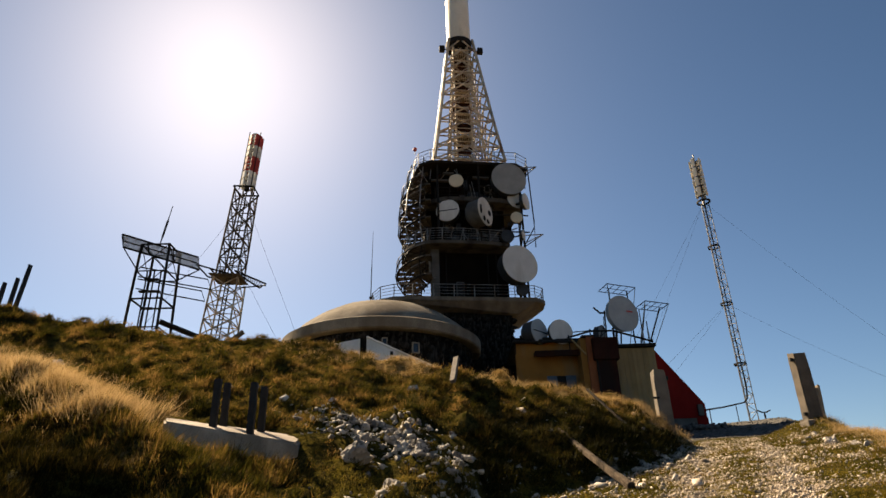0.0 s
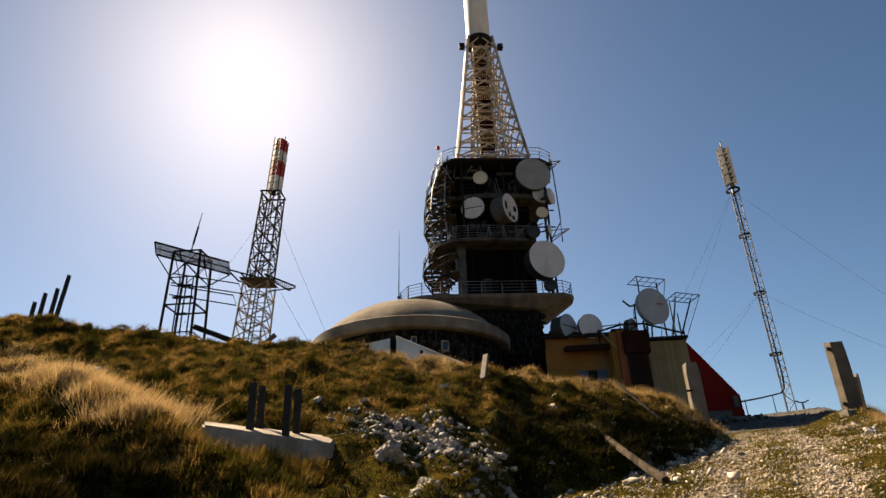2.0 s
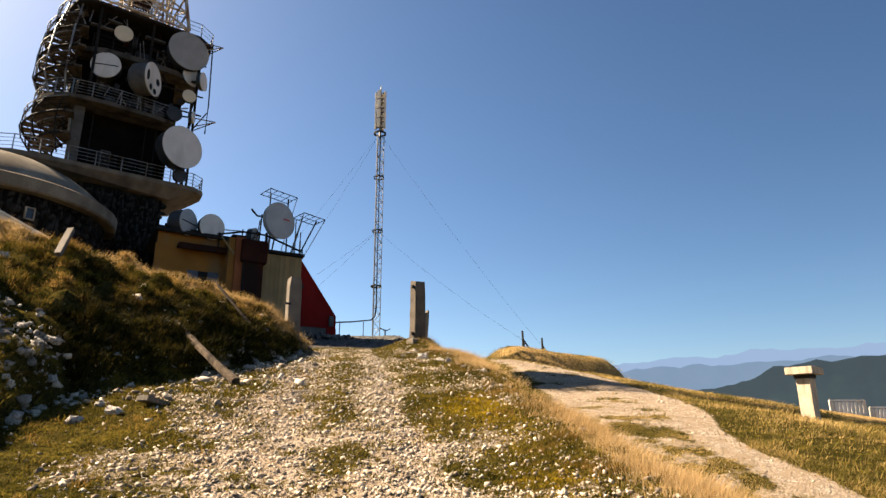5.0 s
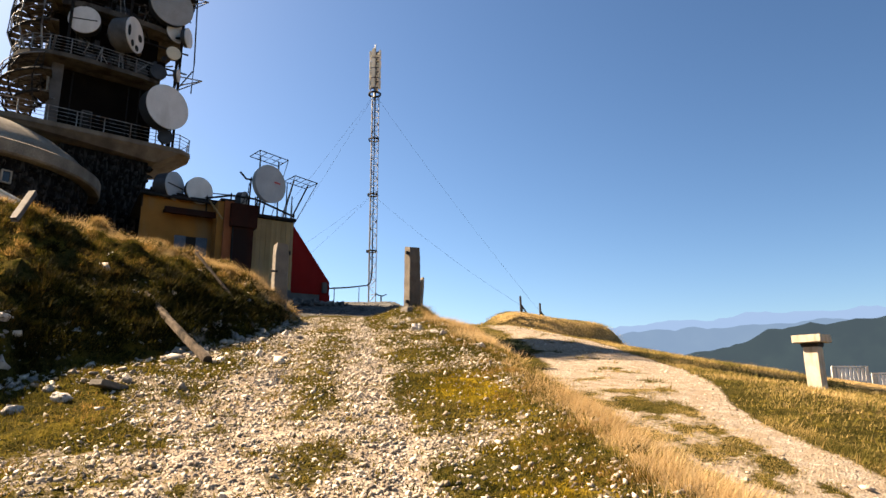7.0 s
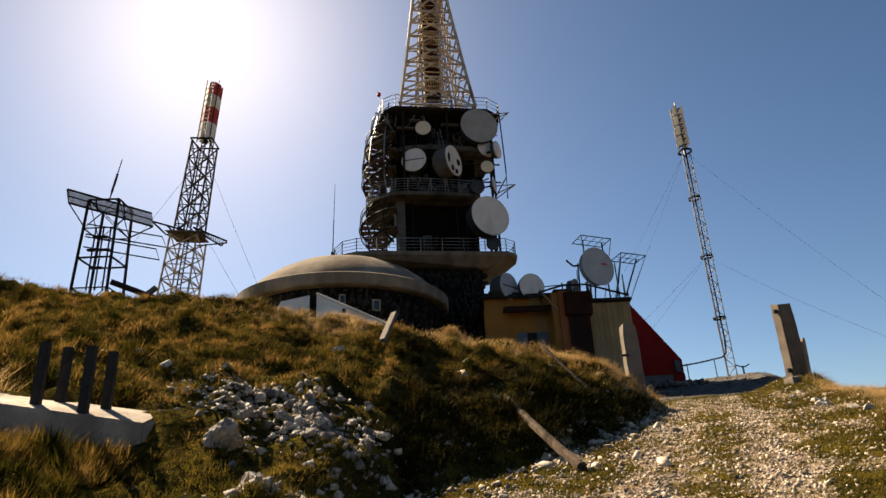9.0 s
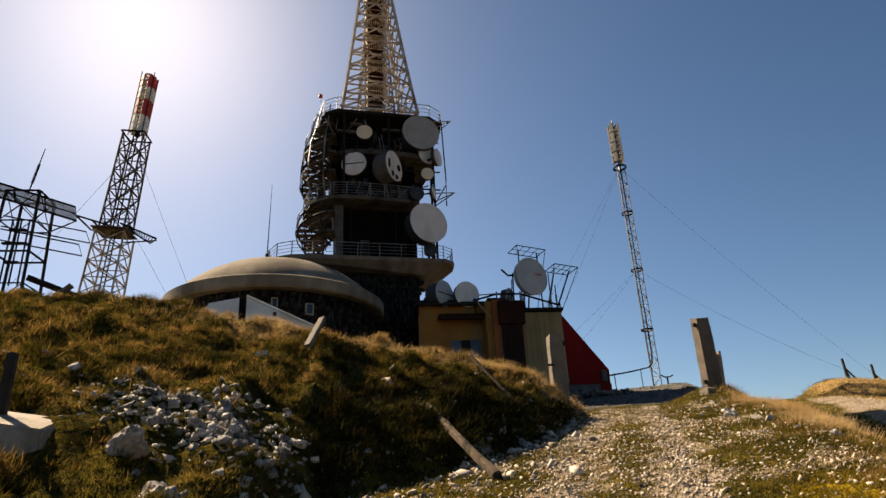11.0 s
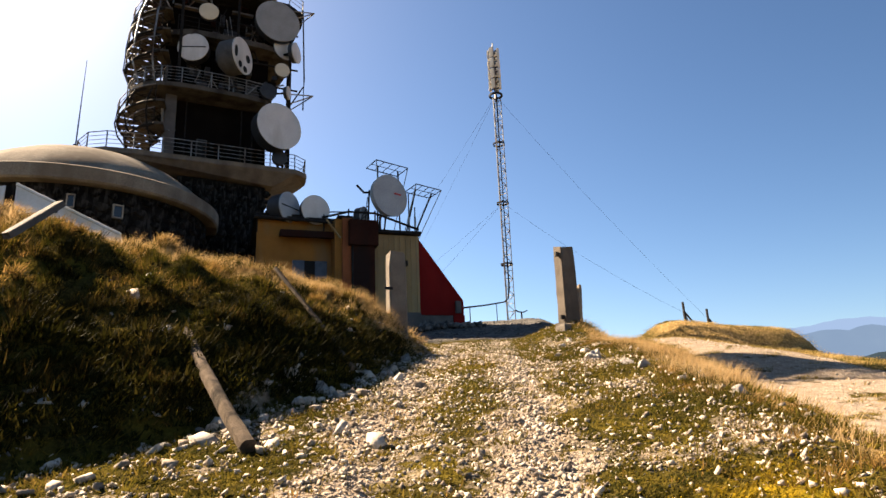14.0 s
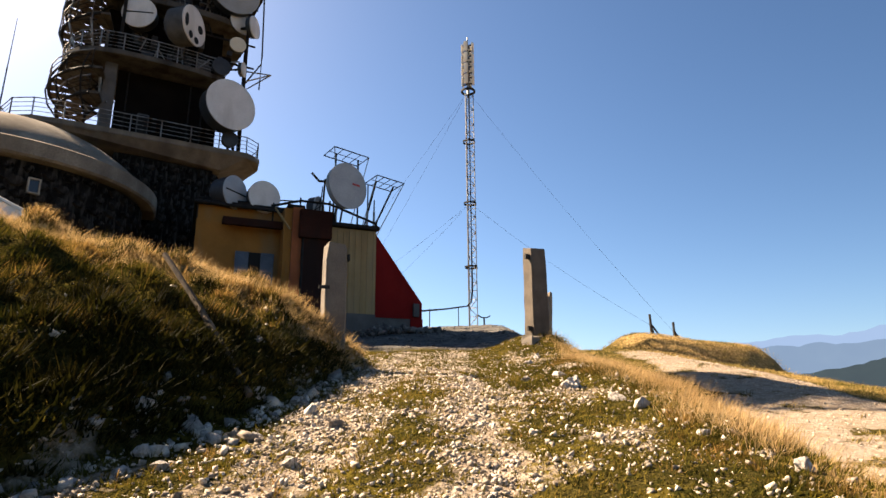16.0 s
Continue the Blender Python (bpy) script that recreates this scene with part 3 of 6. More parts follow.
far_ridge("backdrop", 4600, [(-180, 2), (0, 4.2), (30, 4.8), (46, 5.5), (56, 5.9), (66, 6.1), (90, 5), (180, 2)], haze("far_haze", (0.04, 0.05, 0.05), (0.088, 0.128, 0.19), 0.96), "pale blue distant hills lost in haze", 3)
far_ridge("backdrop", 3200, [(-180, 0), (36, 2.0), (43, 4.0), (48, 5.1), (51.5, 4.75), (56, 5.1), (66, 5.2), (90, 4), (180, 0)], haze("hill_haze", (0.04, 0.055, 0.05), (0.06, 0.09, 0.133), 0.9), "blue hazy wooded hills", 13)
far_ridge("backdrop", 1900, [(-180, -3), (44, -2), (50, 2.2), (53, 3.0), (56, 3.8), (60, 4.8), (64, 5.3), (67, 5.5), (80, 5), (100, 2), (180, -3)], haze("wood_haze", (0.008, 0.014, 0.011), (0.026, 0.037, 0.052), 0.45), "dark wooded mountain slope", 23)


# ---- telecommunication tower ----
def lattice(owner, levels, material, leg_r, brace_r, face_brace="x", sides=4, leg_label="", brace_mat=None):
    """Legs and braces of a lattice. levels: (z, centre x, centre y, half width) from below upwards."""
    def corners(z, cx, cy, h):
        if sides == 4:
            return [Vector((cx + a * h, cy + b * h, z)) for a, b in ((-1, -1), (1, -1), (1, 1), (-1, 1))]
        return [Vector((cx + h * 1.15 * math.cos(a), cy + h * 1.15 * math.sin(a), z)) for a in (radians(-150), radians(-30), radians(90))]
    cs = [corners(*v) for v in levels]
    bmat = brace_mat or material
    for k in range(sides):
        part("leg", Shape().strip([c[k] for c in cs], leg_r), material, owner, leg_label)
    for i in range(len(cs) - 1):
        for k in range(sides):
            a, b, c, d = cs[i][k], cs[i][(k + 1) % sides], cs[i + 1][(k + 1) % sides], cs[i + 1][k]
            part("strut", Shape().tube(a, b, brace_r, n=5), bmat, owner)
            if face_brace == "x":
                part("brace", Shape().tube(a, c, brace_r, n=5), bmat, owner)
                part("brace", Shape().tube(b, d, brace_r, n=5), bmat, owner)
            elif face_brace == "k":
                mid = (c + d) / 2
                part("brace", Shape().tube(a, mid, brace_r, n=5), bmat, owner)
                part("brace", Shape().tube(b, mid, brace_r, n=5), bmat, owner)
            else:
                p, q = (a, c) if (i + k) % 2 else (b, d)
                part("brace", Shape().tube(p, q, brace_r, n=5), bmat, owner)
    return cs


def railing(owner, pts, z, high=1.0, rails=4, material=None, spacing=1.5, closed=False):
    """Posts and level rails along a line of (x, y) points."""
    material = material or steel
    line = [Vector((x, y, z)) for x, y in pts]
    if closed:
        line.append(line[0])
    for i in range(rails):
        up = Vector((0, 0, high * (i + 1) / rails))
        part("rail", Shape().path([p + up for p in line], 0.03 if i == rails - 1 else 0.018, n=5), material, owner)
    for a, b in zip(line, line[1:]):
        k = max(1, round((b - a).length / spacing))
        for j in range(k):
            p = a.lerp(b, j / k)
            part("post", Shape().tube(p - Vector((0, 0, 0.1)), p + Vector((0, 0, high + 0.02)), 0.035, n=6), material, owner)
    p = line[-1]
    if not closed:
        part("post", Shape().tube(p - Vector((0, 0, 0.1)), p + Vector((0, 0, high + 0.02)), 0.035, n=6), material, owner)


def settle(ob, k):
    """Draws a thing nearer to the track's foot, in proportion."""
    ob.location, ob.scale = ob.location * k, (k, k, k)
    return ob


TOWER_K, ANNEX_K = 0.89, 0.93
TX, TY = 2.3, 47.3
tower = thing("telecommunication_tower", (TX, TY, 6.5), "tall telecommunication tower with dark core, concrete decks, lattice and white radome", "tower")
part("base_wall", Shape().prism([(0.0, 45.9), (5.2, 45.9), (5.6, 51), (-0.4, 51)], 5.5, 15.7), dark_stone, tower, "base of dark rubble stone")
# rubble facing of the base
stone_mesh = []
for k in range(6):
    r = random.Random(100 + k)
    sh = Shape()
    ring = [(math.cos(a) * (1 + r.uniform(-0.2, 0.2)), math.sin(a) * (1 + r.uniform(-0.2, 0.2))) for a in [2 * math.pi * i / 6 for i in range(6)]]
    sh.add([(x * 0.5, 0.06, z * 0.5) for x, z in ring] + [(x * 0.36, -0.1 - r.uniform(0, 0.05), z * 0.36) for x, z in ring],
           [(i, (i + 1) % 6, 6 + (i + 1) % 6, 6 + i) for i in range(6)] + [tuple(range(6, 12))])
    stone_mesh.append(mesh_of("stone", sh, dark_stone))


def facing_stone(owner, x, y, z, w, h, yaw, r):
    ob = new("stone", r.choice(stone_mesh))
    ob.parent = owner
    ob.location = Vector((x, y, z)) - ORIGIN[owner]
    ob.rotation_euler, ob.scale = (0, 0, yaw), (w, 1, h)


fr = random.Random(5)
for row in range(13):
    x = 0.1 + (0.25 if row % 2 else 0)
    while x < 5.1:
        w = fr.uniform(0.5, 0.85)
        facing_stone(tower, x + w / 2, 45.9 + fr.uniform(-0.02, 0.05), 9.2 + row * 0.5 + fr.uniform(-0.12, 0.12), w * fr.uniform(0.6, 1.05), fr.uniform(0.3, 0.56), fr.uniform(-0.2, 0.2), fr)
        x += w
SLAB = [(-5.0, 45.4), (-4.0, 44.8), (-2.5, 44.6), (6.9, 44.6), (7.7, 45.2), (7.9, 46.5), (7.0, 51.5), (-3.5, 52), (-5.2, 50), (-5.6, 47)]
part("deck", Shape().prism(SLAB, 16.2, 16.55), slab_concrete, tower, "stained concrete deck slab", bevel=0.05)
part("soffit", Shape().add([(-4.4, 44.75, 16.2), (6.8, 44.65, 16.2), (7.75, 46.4, 16.2), (7.0, 51.3, 16.2), (-4.4, 51.3, 16.2), (-2.0, 46.0, 15.85), (5.6, 45.4, 15.5), (5.6, 50, 15.5), (-2.0, 50, 15.85)],
     [(0, 1, 6, 5), (1, 2, 6), (2, 3, 7, 6), (3, 4, 8, 7), (4, 0, 5, 8), (5, 6, 7, 8), (4, 3, 2, 1, 0)]), slab_concrete, tower, "sloping concrete underside")
railing(tower, [(-3.3, 51.8), (-5.1, 50), (-5.5, 47), (-4.9, 45.5), (-3.9, 44.9), (-2.5, 44.7), (6.8, 44.7), (7.6, 45.3), (7.8, 46.5), (7.0, 51)], 16.55, 1.0, 4, steel, 1.6)
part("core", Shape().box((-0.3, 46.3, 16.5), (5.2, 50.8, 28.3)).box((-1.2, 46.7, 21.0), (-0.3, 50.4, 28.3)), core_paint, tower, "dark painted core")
part("pillar", Shape().box((-1.0, 45.6, 16.5), (-0.35, 46.4, 21.0)), grey_plaster, tower, "grey concrete pillar", bevel=0.04)
for x in (0.25, 3.6, 4.3):
    part("conduit", Shape().tube((x, 46.2, 16.6), (x, 46.2, 21), 0.05), dark_steel, tower)
box = part("equipment_box", Shape().box((0.9, 45.3, 16.6), (1.5, 45.7, 18.0)), drum_mid, tower, "grey equipment cabinet on the deck", bevel=0.02)
part("door", Shape().box((0.96, 45.275, 16.75), (1.44, 45.3, 17.9)), dark_steel, box)

# balcony and upper floors
BALC = [(-3.1, 47.2), (-2.9, 46.0), (-2.3, 45.1), (-1.4, 44.6), (-0.2, 44.4), (1.5, 44.4), (3.6, 44.5), (5.2, 44.8), (5.4, 46.4), (5.2, 50.5), (-2.7, 50.5)]
part("balcony", Shape().prism(BALC, 20.85, 21.15), deck_dark, tower, "balcony slab", bevel=0.03)
railing(tower, [(-3.0, 47.2), (-2.8, 46.05), (-2.25, 45.2), (-1.35, 44.7), (-0.2, 44.5), (1.5, 44.5), (3.6, 44.6), (5.1, 44.9), (5.3, 46.2)], 21.15, 1.05, 5, steel, 1.4)
part("floor_slab", Shape().prism([(-1.4, 46.2), (-0.9, 45.3), (0.2, 44.8), (2.0, 44.7), (4.6, 44.8), (6.6, 45.2), (6.8, 47), (6.4, 50.8), (-1.4, 50.8)], 24.8, 25.2), deck_dark, tower, "upper floor", bevel=0.03)
TOP = [(-2.2, 46.6), (-1.9, 45.3), (-1.0, 44.6), (6.2, 44.6), (7.3, 45.4), (7.5, 46.6), (7.3, 50), (6, 51), (-2.2, 51)]
part("top_deck", Shape().prism(TOP, 28.25, 28.5), dark_steel, tower, "steel top deck", bevel=0.03)
railing(tower, TOP, 28.5, 1.0, 3, steel, 1.6, True)
for x, y in ((-0.4, 45), (3.0, 44.9), (6.4, 44.9), (6.8, 47.5)):
    part("column", Shape().tube((x, y, 16.55 if x > 6 else 21.1), (x, y, 28.3), 0.09, n=8), dark_steel, tower)
for z in (22.2, 23.7, 26.3):
    part("crossbeam", Shape().tube((3.0, 44.9, z), (6.9, 44.9, z), 0.06), dark_steel, tower)
    part("crossbeam", Shape().tube((6.4, 44.9, z), (6.9, 48, z), 0.06), dark_steel, tower)
for z in (21.9, 28.2):
    for a, b in (((6.4, 44.9, z), (7.9, 44.6, z)), ((6.4, 44.9, z - 0.7), (7.9, 44.6, z)), ((6.8, 47.5, z), (7.9, 44.6, z))):
        part("bracket", Shape().tube(a, b, 0.04), steel, tower)
part("frame_tube", Shape().path([(7.3, 44.9, 20.9), (7.35, 44.9, 23.2), (7.2, 44.9, 28.4)], 0.05), dark_steel, tower)
part("frame_tube", Shape().path([(6.4, 44.9, 21.0), (7.3, 44.9, 22.6)], 0.05), dark_steel, tower)
railing(tower, [(-0.6, 45.1), (3.0, 45.0), (6.5, 45.0), (6.6, 47.5)], 25.2, 1.0, 3, dark_steel, 1.3)
# machinery between the floors
er = random.Random(9)
for k in range(44):
    x, y, z = er.uniform(-0.2, 5.6), er.uniform(45.6, 46.2), er.choice((21.2, 22.6, 25.2, 26.3)) + er.uniform(0, 0.6)
    w, h = er.uniform(0.2, 0.7), er.uniform(0.3, 0.9)
    part("equipment_case", Shape().box((x, y, z), (x + w, y + 0.5, z + h)), er.choice((drum_dark, core_paint, brown_paint, grey_plaster)), tower, bevel=0.02)

# stairs winding up the tower's flank, open to the weather
SX, SY = -0.7, 47.0


def reach(z):
    """How far the stairs stand out from their axis at a height."""
    return float(np.interp(z, (17.2, 18.2, 19.0, 19.8, 21.2, 21.7, 22.6, 24.2, 26.0, 27.4, 28.5), (1.9, 2.7, 2.9, 2.8, 2.15, 2.3, 2.7, 2.65, 2.45, 2.0, 1.55)))


def around(radius, angle, z):
    return Vector((SX + radius * math.cos(radians(angle)), SY + radius * 0.95 * math.sin(radians(angle)), z))


def stair_flight(z0, z1, first, last, treads):
    """One visible half turn: treads on two stringers, with a railing on the outer side."""
    def level(a):
        return z0 + (z1 - z0) * (a - first) / (last - first)

    bow = [first + (last - first) * k / 10 for k in range(11)]
    flight = part("stringer", Shape().path([around(reach(level(a)), a, level(a) - 0.1) for a in bow], 0.085, 6), dark_steel, tower, "steel stair stringer")
    part("inner_stringer", Shape().path([around(1.0, a, level(a) - 0.1) for a in bow], 0.07, 5), dark_steel, flight)
    for k in range(treads):
        a, b = first + (last - first) * k / treads, first + (last - first) * (k + 0.98) / treads
        z = level((a + b) / 2)
        ring = [around(reach(z), a, z), around(0.95, a, z), around(0.95, b, z), around(reach(z), b, z)]
        part("tread", Shape().add([p - Vector((0, 0, 0.06)) for p in ring] + ring, [(3, 2, 1, 0), (4, 5, 6, 7), (0, 1, 5, 4), (1, 2, 6, 5), (2, 3, 7, 6), (3, 0, 4, 7)]), stair_plate, flight, "weathered stair tread")
    for up in (0.35, 0.65, 0.95):
        part("handrail", Shape().path([around(reach(level(a)) + 0.04, a, level(a) + up) for a in bow], 0.035 if up > 0.9 else 0.02, 5), steel if up > 0.9 else dark_steel, flight)
    for a in bow[::2]:
        part("baluster", Shape().tube(around(reach(level(a)) + 0.04, a, level(a) - 0.1), around(reach(level(a)) + 0.04, a, level(a) + 0.95), 0.026, n=5), dark_steel, flight)
    return flight


for z0, z1 in ((17.1, 18.35), (18.6, 19.85), (20.0, 21.2), (21.9, 23.2), (23.5, 24.8), (25.1, 26.4), (26.7, 28.0)):
    stair_flight(z0, z1, 112, 252, 9)
for z in (18.4, 19.9, 23.25, 24.85, 26.45):
    ring = [around(reach(z) * 0.98, a, z) for a in (262, 252, 240)] + [around(0.6, a, z) for a in (240, 262)]
    n = len(ring)
    part("landing", Shape().add([p - Vector((0, 0, 0.14)) for p in ring] + ring, [tuple(range(n - 1, -1, -1)), tuple(range(n, 2 * n))] + [(i, (i + 1) % n, n + (i + 1) % n, n + i) for i in range(n)]), deck_dark, tower, "dark stair landing")
for a in (244, 215, 180, 148):
    part("stair_post", Shape().path([around(reach(z) + 0.1, a, z) for z in (17.1, 18.2, 19.0, 19.8, 21.2)], 0.05, 6), dark_steel, tower)
    part("stair_post", Shape().path([around(reach(z) + 0.1, a, z) for z in (21.3, 22.6, 24.2, 26.0, 27.4, 29.4)], 0.06, 6), steel, tower)
for z in (22.6, 24.2, 26.0):
    part("stair_tie", Shape().path([around(reach(z) + 0.1, a, z) for a in (250, 235, 215, 180, 148, 125)], 0.035, 5), dark_steel, tower)
er = random.Random(19)
for k in range(34):
    a, z = er.uniform(100, 280), er.uniform(17.5, 28)
    p, q = around(er.uniform(0.8, 1.6), a, z), around(er.uniform(0.8, 2.6), a + er.uniform(-30, 30), z + er.uniform(-0.2, 1.6))
    part("pipe", Shape().tube(p, q, er.choice((0.03, 0.05, 0.08)), n=5), er.choice((dark_steel, steel, brown_paint)), tower)
for k in range(18):
    x, y, z = er.uniform(-0.3, 6.0), er.uniform(45.0, 46.1), er.choice((22.0, 24.0, 26.0, 27.2))
    part("pipe", Shape().path([(x, y, z), (x + er.uniform(-0.3, 0.3), y, z + 0.8), (x + er.uniform(-1.2, 1.2), y + 0.3, z + 1.2)], er.choice((0.025, 0.04, 0.06)), 5), er.choice((dark_steel, steel, brown_paint)), tower)

for k in range(26):
    x, z = er.uniform(-1.2, 5.8), er.choice((21.3, 25.3, 25.3, 27.0))
    q = (x + er.uniform(-0.9, 0.9), er.uniform(44.9, 45.5), min(z + er.uniform(0.5, 2.6), 28.1))
    part("pipe", Shape().tube((x, er.uniform(45.0, 45.8), z), q, er.choice((0.02, 0.03, 0.045)), n=5), er.choice((steel, steel, dark_steel)), tower)
for x, z in ((-0.9, 26.9), (0.1, 27.6), (2.6, 27.3), (3.5, 25.9), (4.4, 22.4), (2.2, 21.9)):
    part("cable_tray", Shape().box((x, 45.2, z), (x + er.uniform(0.6, 1.5), 45.5, z + 0.12)), grey_plaster, tower)

# lattice and radome
levels = []
for k in range(11):
    t = k / 10
    levels.append((28.5 + 14.6 * t, TX, TY, 2.95 + (1.12 - 2.95) * t ** 0.92))
lattice(tower, levels, tower_steel, 0.13, 0.075, "k", 4, "pale painted steel leg")
for dx, dy in ((-0.7, -0.7), (0.7, -0.7), (0.7, 0.7), (-0.7, 0.7)):
    part("cable_riser", Shape().tube((TX + dx, TY + dy, 28.4), (TX + dx, TY + dy, 43.2), 0.07), tower_steel, tower)
lattice(tower, [(z, x, y, h * 0.5) for z, x, y, h in levels], tower_steel, 0.07, 0.045, "x", 4)
for k in range(12):
    z = 28.8 + k * 1.2
    part("riser_tie", Shape().box((TX - 0.75, TY - 0.75, z), (TX + 0.75, TY + 0.75, z + 0.07)), tower_steel if k % 2 else brown_paint, tower)
for k in range(7):
    part("cable", Shape().tube((TX - 0.55 + k * 0.18, TY - 0.4, 28.4), (TX - 0.55 + k * 0.18, TY - 0.4, 43.1), 0.05), brown_paint, tower)
part("collar", Shape().lathe([(0.9, 42.6), (1.25, 42.9), (1.28, 43.4), (1.12, 43.5)], Matrix.Translation((TX, TY, 0)), 32), dark_steel, tower, "dark collar", smooth=True)
part("radome", Shape().lathe([(1.14, 43.4), (1.14, 51), (1.13, 51.02), (1.14, 51.04), (1.14, 58.5), (1.13, 58.52), (1.14, 58.54), (1.14, 64), (0.9, 64.4), (0.1, 64.6)], Matrix.Translation((TX, TY, 0)), 40), cream_paint, tower, "white cylindrical radome", smooth=True)
for sx in (-1, 1):
    part("floodlight_arm", Shape().tube((TX + sx * 1.2, TY - 1, 41.8), (TX + sx * 1.8, TY - 1.1, 41.9), 0.05), dark_steel, tower)
    part("floodlight", Shape().box((TX + sx * 1.8 - 0.25, TY - 1.3, 41.5), (TX + sx * 1.8 + 0.25, TY - 0.9, 42.1)), dark_steel, tower, bevel=0.03)
lamp = part("beacon_post", Shape().tube((-2.2, 45.3, 29.4), (-2.2, 45.3, 29.75), 0.03), steel, tower)
part("beacon", Shape().lathe([(0.05, 29.7), (0.16, 29.8), (0.16, 30.0), (0.06, 30.1)], Matrix.Translation((-2.2, 45.3, 0)), 12), red_paint, lamp, "red aircraft warning lamp", smooth=True)
whip = thing("whip_antenna", (-5.55, 46.2, 16.55), "thin grey whip antenna standing on the tower deck", "antenna")
part("mast_tube", Shape().tube((-5.55, 46.2, 16.55), (-5.5, 46.2, 20), 0.05, 0.035).tube((-5.5, 46.2, 20), (-5.45, 46.2, 23), 0.03, 0.015), steel, whip)
part("clamp", Shape().box((-5.65, 46.1, 17.2), (-5.4, 46.3, 17.35)), dark_steel, whip)


def dish(x, y, z, r, yaw, material, depth=0.6, pitch=0.0, drum=None, label="", slot=False, holes=False, name="microwave_dish", support=None, mark=False):
    """A drum antenna: its face at x, y, z looks along yaw (0: straight back to the track's foot; positive: to its right)."""
    m = Matrix.Translation((x, y, z)) @ Matrix.Rotation(radians(yaw), 4, "Z") @ Matrix.Rotation(radians(90 - pitch), 4, "X")
    own = thing(name, (x, y, z), label, "antenna dish", "microwave dishes")
    drum = drum or drum_dark
    part("drum", Shape().lathe([(r * 0.72, -depth), (r * 0.97, -depth * 0.8), (r, -0.02), (r, 0.0)], m, 36), drum, own, "", True)
    part("rim", Shape().lathe([(r * 1.0, -0.05), (r * 1.035, -0.04), (r * 1.035, 0.03), (r * 0.98, 0.035)], m, 36, False), material, own, "", True)
    face = part("radome_face", Shape().lathe([(r * 0.99, 0.0), (r * 0.98, 0.03), (r * 0.6, 0.05), (r * 0.02, 0.06)], m, 36), material, own, "", True)
    if slot:
        part("slot", Shape().box((-r * 0.85, -r * 0.04, 0.035), (r * 0.85, r * 0.03, 0.075), m), black_gap, face, "dark slot")
    if holes:
        for hx, hy, hr, q in ((0.5, -0.06, 0.23, 1.0), (-0.72, 0.08, 0.15, 2.4), (-0.28, 0.66, 0.17, 1.2), (0.24, 0.72, 0.2, 0.9)):
            mm = m @ Matrix.Translation((hx * r, -hy * r, 0.06)) @ Matrix.Diagonal((1, q, 1, 1))
            part("hole", Shape().lathe([(hr * r, -0.01), (hr * r, 0.012)], mm, 14), black_gap, face, "torn hole")
    if mark:
        part("mark", Shape().box((r * 0.2, r * 0.1, 0.05), (r * 0.62, r * 0.18, 0.07), m), red_paint, face, "faded red mark")
    back = m @ Vector((0, 0, -depth))
    part("bracket", Shape().tube(back, back + (m.to_3x3() @ Vector((0, 0, -0.5))), r * 0.18, r * 0.12, 8), dark_steel, own)
    if support:
        part("pole", Shape().tube(back + (m.to_3x3() @ Vector((0, 0, -0.3))), support, 0.07, n=8), dark_steel, own)
        part("pole", Shape().tube(back + (m.to_3x3() @ Vector((0.35, 0, -0.2))), Vector(support) + Vector((0.3, 0.2, 0)), 0.05, n=8), dark_steel, own)
    return own


tower_dishes = [
    dish(1.43, 44.9, 26.84, 0.58, 0, dish_cream, 0.4, label="small round cream drum antenna on the tower", pitch=0),
    dish(5.75, 44.7, 26.76, 1.42, 12, dish_grey, 0.9, label="large grey drum antenna high on the tower"),
    dish(0.64, 44.6, 23.92, 0.92, -14, dish_white, 0.8, slot=True, label="white drum antenna with a dark slot across"),
    dish(3.6, 44.0, 23.41, 1.12, 58, dish_white, 1.4, drum=drum_mid, holes=True, label="white drum antenna with a torn holed face turned sideways"),
    dish(6.1, 44.6, 23.13, 0.46, 5, dish_cream, 0.4, label="small cream drum antenna on the tower edge"),
    dish(5.3, 44.8, 21.6, 0.52, 10, drum_dark, 0.4, label="small dark drum antenna below the balcony"),
    dish(6.55, 44.7, 21.6, 0.42, 68, dish_white, 0.3, label="small white dish seen edge on"),
    dish(7.0, 44.9, 24.7, 0.66, 60, dish_white, 0.4, label="white dish at the tower's side"),
    dish(6.3, 45.4, 25.2, 0.75, 20, dish_white, 0.3, label="white dish behind the corner frame"),
    dish(5.98, 43.9, 18.82, 1.45, 24, dish_white, 1.3, label="large white drum antenna over the deck", support=(6.1, 45.6, 16.6)),
    dish(6.1, 44.6, 17.0, 0.45, 10, drum_dark, 0.4, label="small dark drum antenna under the large one", support=(6.1, 45.6, 16.6)),
]
tower.rotation_euler = (0, 0, radians(7))
for ob in [tower, whip] + tower_dishes:
    settle(ob, TOWER_K)


# ---- domed building ----
DX, DY = -3.95, 39.6
domed = thing("domed_building", (DX, DY, 5.5), "low round building of dark stone under a shallow concrete dome", "building")
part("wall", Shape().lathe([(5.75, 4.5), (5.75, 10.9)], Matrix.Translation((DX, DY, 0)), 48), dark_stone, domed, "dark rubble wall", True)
part("rim", Shape().lathe([(5.6, 10.72), (6.25, 10.72), (6.34, 10.8), (6.34, 11.36), (6.25, 11.42), (5.2, 11.5)], Matrix.Translation((DX, DY, 0)), 72, False), dome_concrete, domed, "wide concrete rim", True)
cap = [(6.0, 11.4), (5.75, 11.75), (5.2, 12.25), (4.4, 12.85), (3.4, 13.4), (2.3, 13.8), (1.1, 14.03), (0.05, 14.1)]
